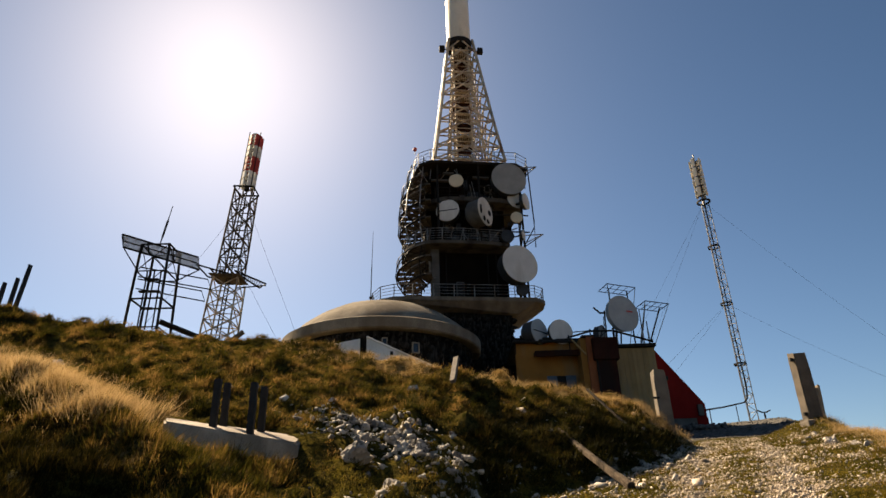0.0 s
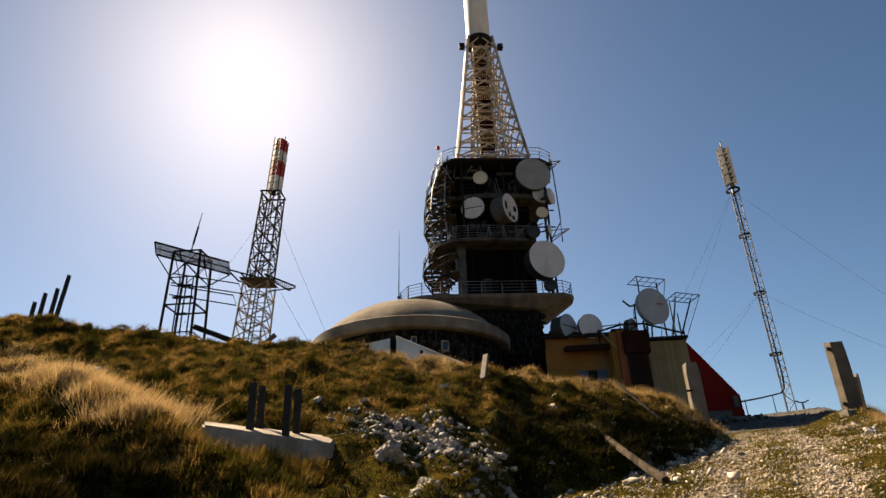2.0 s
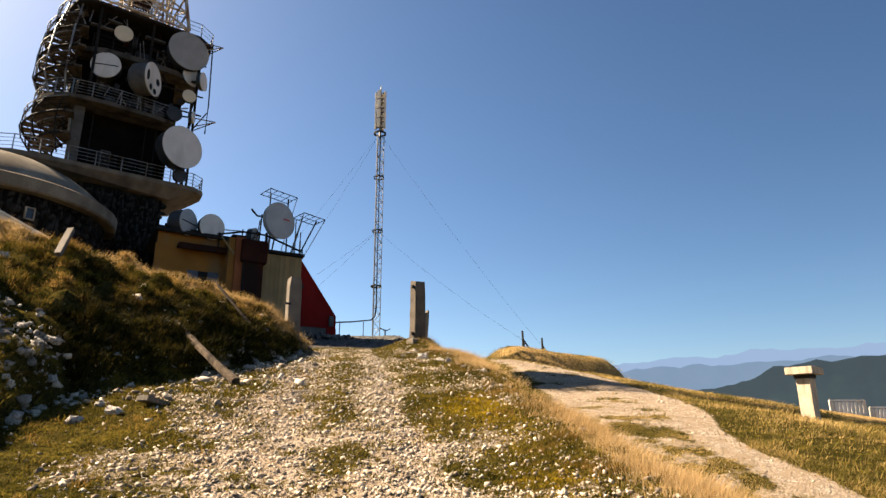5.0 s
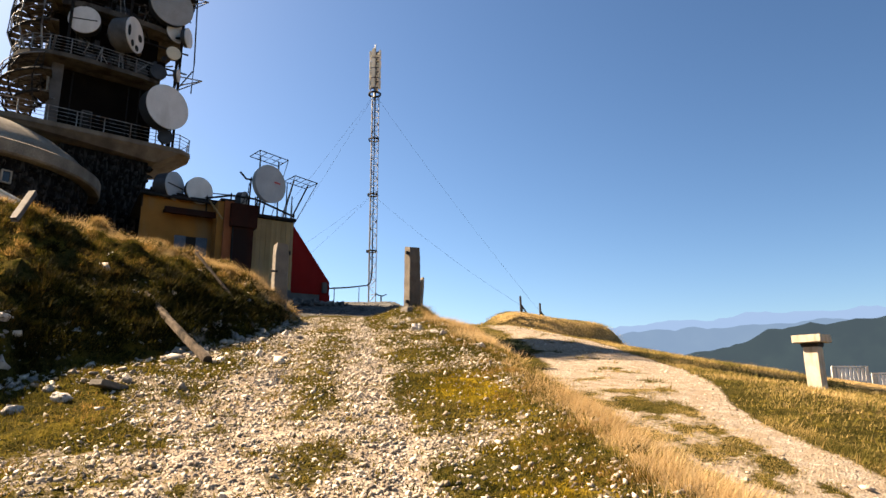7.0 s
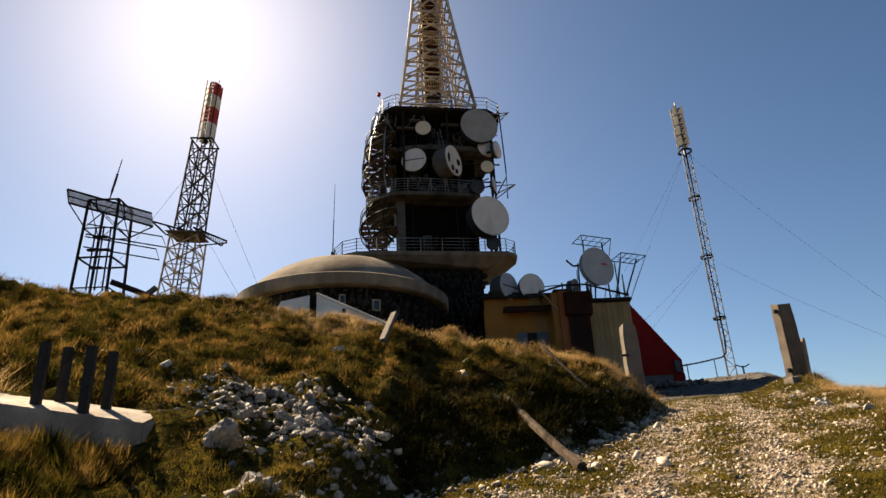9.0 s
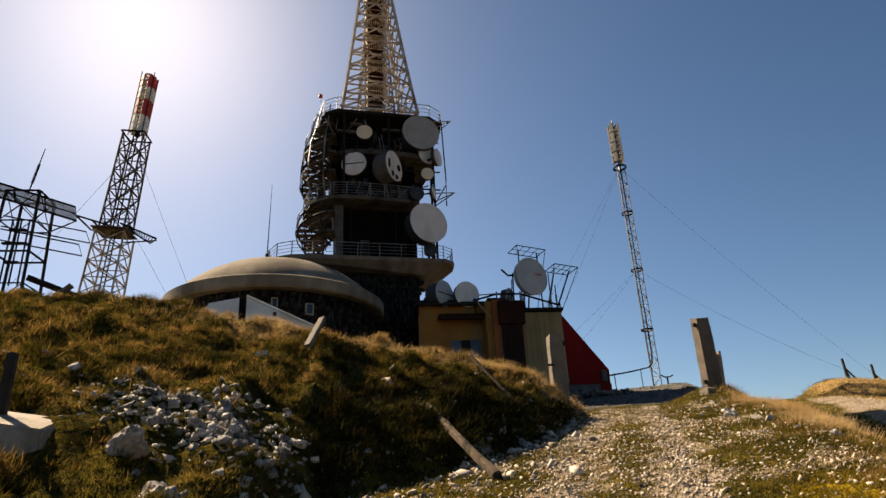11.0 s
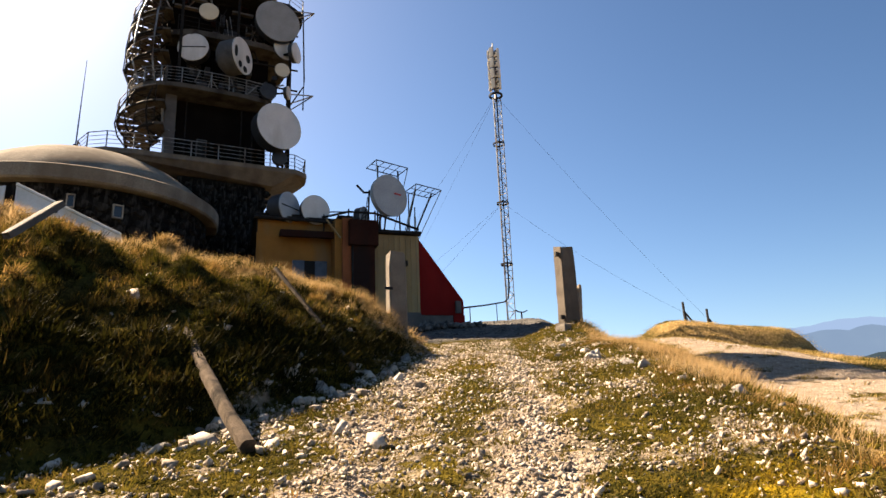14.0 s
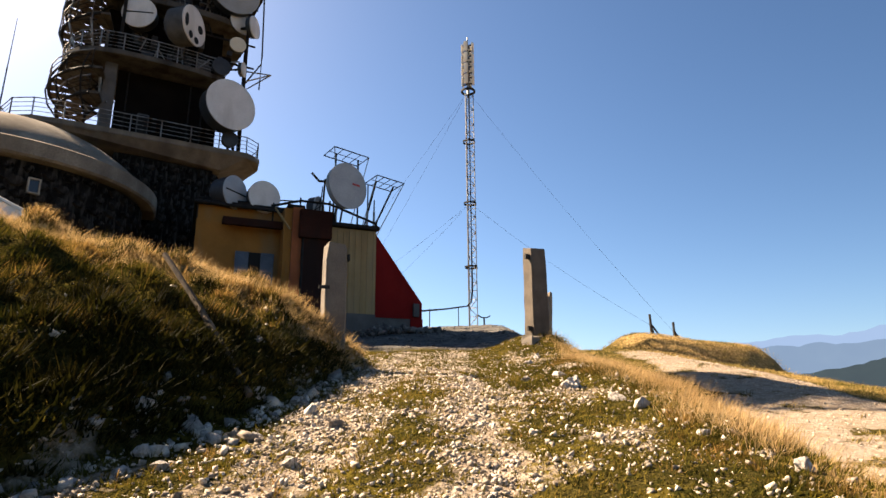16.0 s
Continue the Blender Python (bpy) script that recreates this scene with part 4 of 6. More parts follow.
part("dome", Shape().lathe(cap, Matrix.Translation((DX, DY, 0)), 64), dome_concrete, domed, "sand-coloured concrete dome", True)
dr = random.Random(11)
for row in range(7):
    a = -172 + (4 if row % 2 else 0)
    while a < -8:
        w = dr.uniform(0.5, 0.9)
        d = math.degrees(w / 5.75)
        mid = radians(a + d / 2)
        facing_stone(domed, DX + 5.74 * math.cos(mid), DY + 5.74 * math.sin(mid), 7.6 + row * 0.47 + dr.uniform(-0.12, 0.12), w * dr.uniform(0.6, 1.05), dr.uniform(0.3, 0.54), mid + math.pi / 2 + dr.uniform(-0.15, 0.15), dr)
        a += d
for a, w, h, z in ((-66, 0.21, 0.3, 9.75), (-83, 0.16, 0.3, 9.95)):
    c = Matrix.Translation((DX + 5.8 * math.cos(radians(a)), DY + 5.8 * math.sin(radians(a)), z)) @ Matrix.Rotation(radians(a + 90), 4, "Z")
    win = part("window", Shape().box((-w, -0.2, -h), (w, -0.06, -h + 0.05), c).box((-w, -0.2, h - 0.05), (w, -0.06, h), c).box((-w, -0.2, -h), (-w + 0.05, -0.06, h), c).box((w - 0.05, -0.2, -h), (w, -0.06, h), c), concrete, domed, "small window with a pale frame")
    part("pane", Shape().box((-w + 0.05, -0.12, -h + 0.05), (w - 0.05, -0.1, h - 0.05), c), window_glass, win)

# white gabled entrance wall below the dome
white_wall = thing("white_wall", (-3.6, 28, 5.6), "low white gable wall of a sunken entrance", "wall")
part("left_wing", Shape().add([(-5.8, 28.1, 6.8), (-3.8, 28, 6.8), (-3.8, 28, 8.5), (-5.0, 28.05, 8.3), (-5.8, 28.4, 6.8), (-3.8, 28.3, 6.8), (-3.8, 28.3, 8.5), (-5.0, 28.35, 8.3)],
     [(0, 1, 2, 3), (7, 6, 5, 4), (3, 2, 6, 7), (1, 5, 6, 2), (0, 3, 7, 4), (0, 4, 5, 1)]), white_paint, white_wall)
part("right_wing", Shape().add([(-3.5, 28, 5.9), (-0.3, 28, 5.9), (-0.4, 28, 7.05), (-3.5, 28, 8.55), (-3.5, 28.3, 5.9), (-0.3, 28.3, 5.9), (-0.4, 28.3, 7.05), (-3.5, 28.3, 8.55)],
     [(0, 1, 2, 3), (7, 6, 5, 4), (3, 2, 6, 7), (1, 5, 6, 2), (0, 3, 7, 4), (0, 4, 5, 1)]), white_paint, white_wall)
part("vent", Shape().box((-2.42, 27.96, 7.68), (-2.28, 28.02, 7.85)), black_gap, white_wall)
# added dark filler between the wings, in place of a shrub before them
part("lintel", Shape().box((-3.8, 28.05, 6.8), (-3.5, 28.3, 8.5)), dark_stone, white_wall)
part("coping", Shape().strip([(-3.5, 28.0, 8.57), (-0.4, 28.0, 7.07)], 0.06, 5), white_paint, white_wall)
kerb = Shape()
for k in range(12):
    x = -19.5 + k * 1.1
    kerb.box((x, 31 + 0.02 * k, height(x, 31) - 0.3), (x + 1.08, 31.4, 10.1 - k * 0.12))
solid("parapet", kerb, concrete, "low dark concrete parapet along the hilltop", "wall", bevel=0.02)

# ---- annex with antennas on its roof ----
annex = thing("annex_building", (9, 40, 4.5), "ochre flat-roofed annex with a red sloping end wall", "building")
ROOF, LOW_ROOF = 10.5, 11.1
part("recessed_wall", Shape().box((4.5, 38.6, 4.5), (8.6, 39.0, LOW_ROOF)), yellow_wall, annex, "ochre plaster wall")
part("plinth", Shape().box((4.5, 38.52, 4.5), (6.25, 38.6, 7.6)), grey_plaster, annex, "grey lower wall")
part("awning", Shape().box((5.6, 37.8, 10.2), (8.5, 38.6, 10.38)).box((5.6, 37.75, 10.02), (8.5, 37.85, 10.38)), brown_paint, annex, "dark canopy over the windows", bevel=0.02)
part("opening", Shape().box((6.9, 38.47, 7.2), (7.45, 38.51, 8.95)), black_gap, annex, "dark open window")
for x0, x1 in ((6.3, 6.9), (7.45, 8.05)):
    win = part("window", Shape().box((x0, 38.42, 7.2), (x1, 38.5, 7.3)).box((x0, 38.42, 8.85), (x1, 38.5, 8.95)).box((x0, 38.42, 7.3), (x0 + 0.07, 38.5, 8.85)).box((x1 - 0.07, 38.42, 7.3), (x1, 38.5, 8.85)).box((x0 + 0.07, 38.43, 8.05), (x1 - 0.07, 38.49, 8.12)), blue_frame, annex, "blue-grey window leaf")
    part("pane", Shape().box((x0 + 0.07, 38.45, 7.3), (x1 - 0.07, 38.47, 8.05)), window_glass, win)
    part("pane", Shape().box((x0 + 0.07, 38.45, 8.12), (x1 - 0.07, 38.47, 8.85)), blue_frame, win, "blue-grey panel")
part("rubble_step", Shape().box((8.1, 37.3, 4.5), (9.4, 37.9, 6.9)), concrete, annex, "broken grey wall foot", bevel=0.05)
part("side_wall", Shape().box((8.3, 37.4, 4.5), (8.65, 39.0, LOW_ROOF - 0.12)), yellow_wall, annex)
part("block_wall", Shape().box((8.65, 37.2, 4.5), (9.15, 42, LOW_ROOF - 0.1)), orange_wall, annex, "rust-orange corner")
shaft = part("shaft", Shape().box((9.15, 37.05, 4.5), (10.3, 38.2, 10.0)), brown_paint, annex, "dark brown vertical shaft", bevel=0.03)
part("hood", Shape().box((8.95, 36.85, 9.5), (10.45, 38.3, 10.85)), brown_paint, shaft, "overhanging dark hood", bevel=0.03)
part("drainpipe", Shape().tube((9.15, 37.1, 5), (9.15, 37.1, 10.7), 0.07, n=8), dark_steel, annex)
for k in range(17):
    x = 10.3 + k * 0.15
    part("panel", Shape().box((x, 37.72 + 0.02 * (k % 2), 6.2), (x + 0.143, 37.85, ROOF - 0.15)), ochre_panel, annex)
part("end_wall", Shape().box((10.3, 37.85, 4.4), (12.85, 42, ROOF - 0.1)), ochre_panel, annex)
part("base_wall", Shape().box((10.3, 37.6, 4.2), (12.85, 37.84, 6.2)), grey_plaster, annex, "rough grey footing", bevel=0.03)
part("buttress", Shape().add([(12.85, 37.8, 6.1), (15.3, 37.8, 6.1), (15.3, 37.8, 6.9), (12.85, 37.8, ROOF - 0.25), (12.85, 42, 6.1), (15.3, 42, 6.1), (15.3, 42, 6.9), (12.85, 42, ROOF - 0.25)],
     [(0, 1, 2, 3), (7, 6, 5, 4), (3, 2, 6, 7), (1, 5, 6, 2), (0, 3, 7, 4), (0, 4, 5, 1)]), red_panel, annex, "dark red sloping end wall")
part("buttress_foot", Shape().box((14.7, 37.75, 4.6), (15.32, 42, 6.1)), red_panel, annex)
part("footing", Shape().box((12.85, 37.85, 4.4), (14.7, 42, 6.1)), grey_plaster, annex)
part("meter_box", Shape().box((14.8, 37.6, 6.2), (15.1, 37.78, 6.85)), grey_plaster, annex, "grey meter box", bevel=0.02)
part("roof", Shape().box((4.35, 38.3, LOW_ROOF - 0.02), (8.5, 44, LOW_ROOF + 0.16)).box((8.4, 37.2, LOW_ROOF - 0.1), (9.2, 43, LOW_ROOF + 0.02)).box((10.25, 37.5, ROOF - 0.1), (12.95, 43, ROOF + 0.08)), dark_steel, annex, "dark flat roof edge", bevel=0.02)
part("gutter", Shape().tube((4.35, 38.2, LOW_ROOF), (8.4, 38.2, LOW_ROOF - 0.1), 0.08, n=8), dark_steel, annex)
part("fallen_gutter", Shape().tube((7.9, 37.7, LOW_ROOF - 0.1), (8.55, 37.2, LOW_ROOF - 1.2), 0.05, n=8), ochre_panel, annex, "broken hanging gutter")
rl = [(4.5, 38.6), (7.9, 38.6), (9.0, 37.4), (10.4, 37.4), (12.9, 37.9)]
part("roof_rail", Shape().path([Vector((x, y, (LOW_ROOF + 0.3 if x < 10.5 else ROOF + 0.3))) for x, y in rl], 0.06), dark_steel, annex, "dark roof pipe")
for x, y in rl:
    part("rail_stub", Shape().tube((x, y, ROOF - 0.1), (x, y, (LOW_ROOF if x < 10.5 else ROOF) + 0.45), 0.04), dark_steel, annex)
part("cable_pipe", Shape().tube((6.8, 39.5, 11.9), (9.6, 39.2, 12.0), 0.035), steel, annex)

roof_things = [annex,
    dish(6.1, 38.5, 11.8, 0.8, 46, dish_blue, 1.05, label="blue-grey drum antenna with a dark gash on the annex roof", slot=True, support=(5.2, 39.6, LOW_ROOF)),
    dish(7.45, 38.5, 11.75, 0.78, 18, dish_white, 0.5, label="white drum antenna on the annex roof", support=(7.2, 39.4, LOW_ROOF)),
    dish(11.45, 38.2, 12.75, 1.15, 25, dish_blue, 0.45, drum=dish_blue, label="large pale grey dish with a red mark on the roof", support=(11.0, 39.2, ROOF), mark=True),
    dish(10.15, 38.8, 11.55, 0.62, 55, dish_grey, 0.5, label="grey dish behind the large one", support=(10.0, 39.4, ROOF)),
]


def antenna_frame(x0, y0, w, d, z_roof, z, tilt, label, foot=0.0):
    """A tubular grid standing on two legs."""
    own = thing("grid_antenna", (x0, y0, z_roof), label, "antenna")
    m = Matrix.Translation((x0, y0, z)) @ Matrix.Rotation(radians(14), 4, "Z") @ Matrix.Rotation(radians(tilt), 4, "X") @ Matrix.Rotation(radians(4), 4, "Y")
    cs = [m @ Vector(p) for p in ((-w / 2, -d / 2, 0), (w / 2, -d / 2, 0), (w / 2, d / 2, 0), (-w / 2, d / 2, 0))]
    part("grid_frame", Shape().path(cs + [cs[0]], 0.03), dark_steel, own)
    for k in range(1, 4):
        t = k / 4
        part("grid_bar", Shape().tube(cs[0].lerp(cs[1], t), cs[3].lerp(cs[2], t), 0.018), dark_steel, own)
    part("grid_bar", Shape().tube(cs[0].lerp(cs[3], 0.5), cs[1].lerp(cs[2], 0.5), 0.018), dark_steel, own)
    for sx in (-0.3, 0.35):
        part("leg", Shape().tube((x0 + foot + sx * w * (0.4 if foot else 1), y0, z_roof), m @ Vector((sx * w, 0, 0)), 0.05), dark_steel, own)
    part("stay", Shape().tube((x0 + foot * 0.6 + 0.1 * w, y0 - 0.1, z_roof), cs[1], 0.025), steel, own)
    part("stay", Shape().tube((x0 + foot - 0.2 * w, y0 - 0.1, z_roof), cs[0], 0.025), steel, own)
    return own


roof_things.append(antenna_frame(11.55, 39.2, 2.0, 1.25, ROOF, 14.75, -3, "tubular antenna grid frame above the roof dish"))
roof_things.append(antenna_frame(13.6, 39.0, 1.65, 1.3, ROOF, 13.45, -3, "small tubular antenna grid frame at the roof end", -0.95))
for x, z in ((12.6, 13.1), (12.95, 12.3)):
    pole = thing("whip_antenna", (x, 38.6, ROOF), "thin dark antenna rod on the annex roof", "antenna")
    part("rod", Shape().tube((x, 38.6, ROOF), (x, 38.6, z), 0.035), dark_steel, pole)
    part("sleeve", Shape().tube((x, 38.6, ROOF + 0.1), (x, 38.6, ROOF + 1.2), 0.06, n=8), steel, pole)
    roof_things.append(pole)
arm = thing("boom_antenna", (9.9, 38.3, ROOF), "dark bent antenna arm beside the roof dish", "antenna")
part("post", Shape().tube((10.2, 38.3, ROOF), (10.3, 38.3, 13.0), 0.05), dark_steel, arm)
part("boom", Shape().path([(10.8, 38.3, 12.9), (10.0, 38.3, 12.85), (9.6, 38.2, 13.2)], 0.06), dark_steel, arm)
for k in range(3):
    part("stay", Shape().tube((9.0 + 0.5 * k, 38.2, ROOF + 0.1), (10.2, 38.3, 11.6 + 0.5 * k), 0.025), dark_steel, arm)

roof_things.append(arm)
for ob in roof_things:
    settle(ob, ANNEX_K)

# ---- guyed mast ----
MX, MY, MB = 25.5, 53.8, 7.6
mast = thing("guyed_mast", (MX, MY, MB), "slim galvanised guyed lattice mast with panel antennas on top", "mast")
lattice(mast, [(MB + 0.7 * k, MX, MY, 0.38) for k in range(31)], steel, 0.045, 0.02, "z", 3)
for z in (13.0, 18.5, 24.1):
    part("guy_ring", Shape().lathe([(0.5, z), (0.58, z), (0.58, z + 0.14), (0.5, z + 0.14)], Matrix.Translation((MX, MY, 0)), 6, False), dark_steel, mast)
part("top_ring", Shape().lathe([(0.5, 28.9), (0.64, 28.9), (0.64, 29.06), (0.5, 29.06)], Matrix.Translation((MX, MY, 0)), 18, False), dark_steel, mast, "", True)
part("top_pole", Shape().tube((MX, MY, 28.4), (MX, MY, 34.4), 0.14, 0.06, 8), steel, mast)
part("feeder", Shape().path([(MX - 0.1, MY - 0.35, 29), (MX - 0.1, MY - 0.35, 11), (MX - 0.25, MY - 0.4, 10.1), (MX - 0.6, MY - 0.4, 9.75)], 0.07, 8), dark_steel, mast, "thick feeder cable")
for tier in range(4):
    for k in range(4):
        a = radians(-90 + 45 + 90 * k)
        c = Matrix.Translation((MX + 0.42 * math.cos(a), MY + 0.42 * math.sin(a), 29.5 + tier * 1.08)) @ Matrix.Rotation(a, 4, "Z")
        pa = part("panel_antenna", Shape().box((0, -0.19, 0.03), (0.14, 0.19, 0.98), c), cream_paint, mast, "cream panel antenna", bevel=0.04)
        part("clamp", Shape().box((-0.3, -0.08, 0.15), (0.0, 0.08, 0.22), c), dark_steel, pa)
        part("clamp", Shape().box((-0.3, -0.08, 0.75), (0.0, 0.08, 0.82), c), dark_steel, pa)
bridge = thing("cable_bridge", (20, 48, 7.0), "thin dark cable pipe running from annex to mast", "pipe")
part("pipe", Shape().path([(14.7, 39.0, 6.6), (20.5, 47.3, 8.35), (MX - 0.6, MY - 0.4, 9.75)], 0.06), dark_steel, bridge)
for x, y in ((18.0, 43.9), (22.8, 50.4)):
    part("support", Shape().tube((x, y, height(x, y) - 0.1), (x, y, 7.7 if x < 20 else 9.0), 0.035), dark_steel, bridge)

# guy wires to their anchors
LEFT_A = ((12.0, 60, height(12, 60)), (16.0, 66, height(16, 66)))
anchors = []
for ax, ay in ((36.9, 46.2), (40.1, 47.3)):
    az = height(ax, ay)
    an = thing("guy_anchor_post", (ax, ay, az), "dark slanted steel anchor post with a brace on the knoll", "post", "guy anchors")
    part("post", Shape().tube((ax, ay, az - 0.3), (ax - 0.05, ay, az + 1.55), 0.11, 0.09, 8), black_iron, an)
    part("brace", Shape().tube((ax + 0.75, ay - 0.1, az - 0.2), (ax, ay, az + 0.8), 0.07, n=8), black_iron, an)
    part("stay_bar", Shape().tube((ax + 0.35, ay, az - 0.2), (ax + 0.05, ay, az + 0.6), 0.04, n=6), black_iron, an)
    anchors.append((ax, ay, az + 0.7))
wires = [((MX, MY, 29.0), anchors[1]), ((MX, MY, 18.6), anchors[0]), ((MX, MY, 24.2), anchors[0])]
for z in (29.0, 18.6):
    for a in LEFT_A:
        wires.append(((MX, MY, z), a))
for a, b in wires[:2] + wires[3:]:
    a, b = Vector(a), Vector(b)
    pts = []
    for k in range(13):
        t = k / 12
        p = a.lerp(b, t)
        p.z -= 0.9 * 4 * t * (1 - t) * 0.5
        pts.append(p)
    solid("guy_wire", Shape().path(pts, 0.0075, 5), core_paint, "thin steel guy wire of the mast", "wire", "guy wires", at=a)
tz = height(24.7, 50)
tp = thing("low_antenna_pole", (24.7, 50, tz), "short dark pole with a small crossbar", "antenna")
part("pole", Shape().tube((24.7, 50, tz - 0.2), (24.7, 50, 8.35), 0.07), dark_steel, tp)
part("crossbar", Shape().path([(24.2, 50, 8.5), (24.5, 50, 8.35), (24.9, 50, 8.35), (25.2, 50, 8.5)], 0.05), dark_steel, tp)

# ---- red and white lattice tower ----
LX, LY, LB = -19.95, 53.5, 12.5
rw = thing("lattice_tower", (LX, LY, LB), "steel lattice tower with a red and white antenna column", "tower")
lattice(rw, [(LB + 1.36 * k, LX, LY, 1.3 - 0.025 * k) for k in range(8)], tower_steel, 0.085, 0.05, "x", 4)
lattice(rw, [(22.1 + 1.85 * k, LX, LY, 0.98 - 0.025 * k) for k in range(6)], rusty_steel, 0.085, 0.055, "x", 4)
for k in range(5):
    z, h = 22.1 + 1.85 * (k + 0.5), 0.97 - 0.025 * k
    part("tie", Shape().path([(LX - h, LY - h, z), (LX + h, LY - h, z), (LX + h, LY + h, z), (LX - h, LY + h, z), (LX - h, LY - h, z)], 0.045, 5), rusty_steel, rw)
for dx in (-0.16, 0.16):
    part("ladder_rail", Shape().tube((LX + dx, LY - 0.3, LB), (LX + dx, LY - 0.3, 31.4), 0.06), dark_steel, rw)
for k in range(38):
    part("rung", Shape().tube((LX - 0.16, LY - 0.3, LB + 0.4 + k * 0.49), (LX + 0.16, LY - 0.3, LB + 0.4 + k * 0.49), 0.03, n=5), dark_steel, rw)
for a, b in (((-2.6, -1.7, 22.9), (0.6, -1.2, 22.2)), ((-2.6, 1.2, 22.9), (0.6, 1.2, 22.2)), ((-2.6, -1.7, 22.9), (-2.6, 1.2, 22.9)), ((-1.4, -1.5, 22.65), (-1.4, 1.2, 22.65))):
    part("platform_beam", Shape().tube(Vector((LX, LY, 0)) + Vector(a), Vector((LX, LY, 0)) + Vector(b), 0.08, n=5), dark_steel, rw)
part("platform", Shape().box((LX - 1.5, LY - 1.35, 22.2), (LX + 1.3, LY + 1.3, 22.27)), rusty_steel, rw, "rusty steel platform")
wing = [(LX + 0.9, LY - 1.5, 22.5), (LX + 3.7, LY - 1.0, 21.5), (LX + 2.4, LY + 1.4, 22.0), (LX + 0.6, LY + 1.5, 23.0)]
part("platform_wing", Shape().path(wing + wing[:1], 0.08, 5).path([(LX + 0.8, LY, 21.4), (LX + 3.6, LY - 0.6, 21.5)], 0.06, 5), dark_steel, rw, "sloping platform wing")
for k in range(1, 12):
    t = k / 12
    part("wing_bar", Shape().tube(Vector(wing[0]).lerp(Vector(wing[1]), t), Vector(wing[3]).lerp(Vector(wing[2]), t), 0.04, n=5), dark_steel, rw)
part("head_frame", Shape().path([(LX - 0.95, LY - 0.95, 31.5), (LX + 0.95, LY - 0.95, 31.5), (LX + 0.95, LY + 0.95, 31.5), (LX - 0.95, LY + 0.95, 31.5), (LX - 0.95, LY - 0.95, 31.5)], 0.09, 5), dark_steel, rw)
for dx, dy in ((-0.55, -0.55), (0.55, -0.55), (0.55, 0.55), (-0.55, 0.55)):
    part("column_bar", Shape().tube((LX + dx, LY + dy, 31.3), (LX + dx, LY + dy, 38.0), 0.05, n=5), dark_steel, rw)
z0 = 31.75
for mat, high in ((white_paint, 1.75), (red_paint, 1.65), (white_paint, 1.3), (red_paint, 1.3)):
    for a in range(4):
        for row in (0.0, 0.5):
            c = Matrix.Translation((LX, LY, z0 + row * high)) @ Matrix.Rotation(radians(45 + 90 * a), 4, "Z")
            part("antenna_panel", Shape().box((0.45, -0.36, 0.03), (0.66, 0.36, high * 0.5 - 0.02), c), mat, rw, "faded red panel" if mat is red_paint else "dirty white panel", bevel=0.04)
    for k in range(4):
        part("clamp", Shape().box((LX - 0.12, LY - 0.75, z0 + 0.2 + k * high / 4), (LX + 0.12, LY - 0.6, z0 + 0.32 + k * high / 4)), white_paint, rw)
    z0 += high
part("core_pole", Shape().tube((LX, LY, 31.5), (LX, LY, 38.1), 0.22, n=10), dark_steel, rw)
rw.rotation_euler = (0, radians(3.6), 0)
for i, (ax, ay, top) in enumerate(((-9.0, 58.0, 31.0), (-9.5, 60.0, 24.0), (-34.0, 52.0, 30.0))):
    p, q = Vector((LX + 1.0, LY, top)), Vector((ax, ay, height(ax, ay)))
    solid("guy_wire", Shape().path([p.lerp(q, k / 8) - Vector((0, 0, 0.9 * (k / 8) * (1 - k / 8))) for k in range(9)], 0.012, 5), core_paint, "thin steel stay of the red and white tower", "wire", "tower stays", at=p)

# ---- screen antenna on a scaffold ----
gx0, gy0 = -22.6, 46.4
gb0 = 10.5
scaf = thing("screen_antenna", (gx0, gy0, gb0), "dark scaffold carrying a wide mesh screen antenna", "antenna")
cs = [[Vector((gx0 + a * (1.35 - 0.05 * k), gy0 + b * (1.3 - 0.04 * k), gb0 + 2.3 * k)) for a, b in ((-1, -1), (1, -1), (1, 1), (-1, 1))] for k in range(6)]
for k in range(4):
    part("leg", Shape().strip([c[k] for c in cs], 0.11), dark_steel, scaf)
for i in (1, 2, 3, 4, 5):
    for k in range(4):
        part("beam", Shape().tube(cs[i][k], cs[i][(k + 1) % 4], 0.08 if i % 2 else 0.055, n=5), dark_steel, scaf)
for i in (0, 1, 4):
    for k in range(4):
        part("brace", Shape().tube(cs[i][k], cs[i + 1][(k + 1) % 4], 0.035, n=5), dark_steel, scaf)
        part("brace", Shape().tube(cs[i][(k + 1) % 4], cs[i + 1][k], 0.035, n=5), dark_steel, scaf)
for dx in (-0.55, 0.05, 0.6):
    part("post", Shape().tube((gx0 + dx, gy0 - 0.6, gb0 + 4.6), (gx0 + dx * 0.95, gy0 - 0.6, gb0 + 9.4), 0.06, n=5), dark_steel, scaf)
for z, w in ((6.2, 0.5), (7.6, 0.9), (8.6, 0.6)):
    part("feed_unit", Shape().box((gx0 - w, gy0 - 0.75, gb0 + z), (gx0 + w * 0.8, gy0 - 0.45, gb0 + z + 0.14)), dark_steel, scaf, bevel=0.02)
A, B = Vector((-25.36, 45.2, 22.9)), Vector((-19.95, 47.4, 21.7))
up = Vector((0.25, 0.0, -1.12))
scr = part("screen_frame", Shape().path([A, B, B + up, A + up, A], 0.08).path([A.lerp(B, 0.33), A.lerp(B, 0.33) + up], 0.06).path([A.lerp(B, 0.66), A.lerp(B, 0.66) + up], 0.06).path([A + up * 0.5, B + up * 0.5], 0.05), dark_steel, scaf, "mesh screen frame")
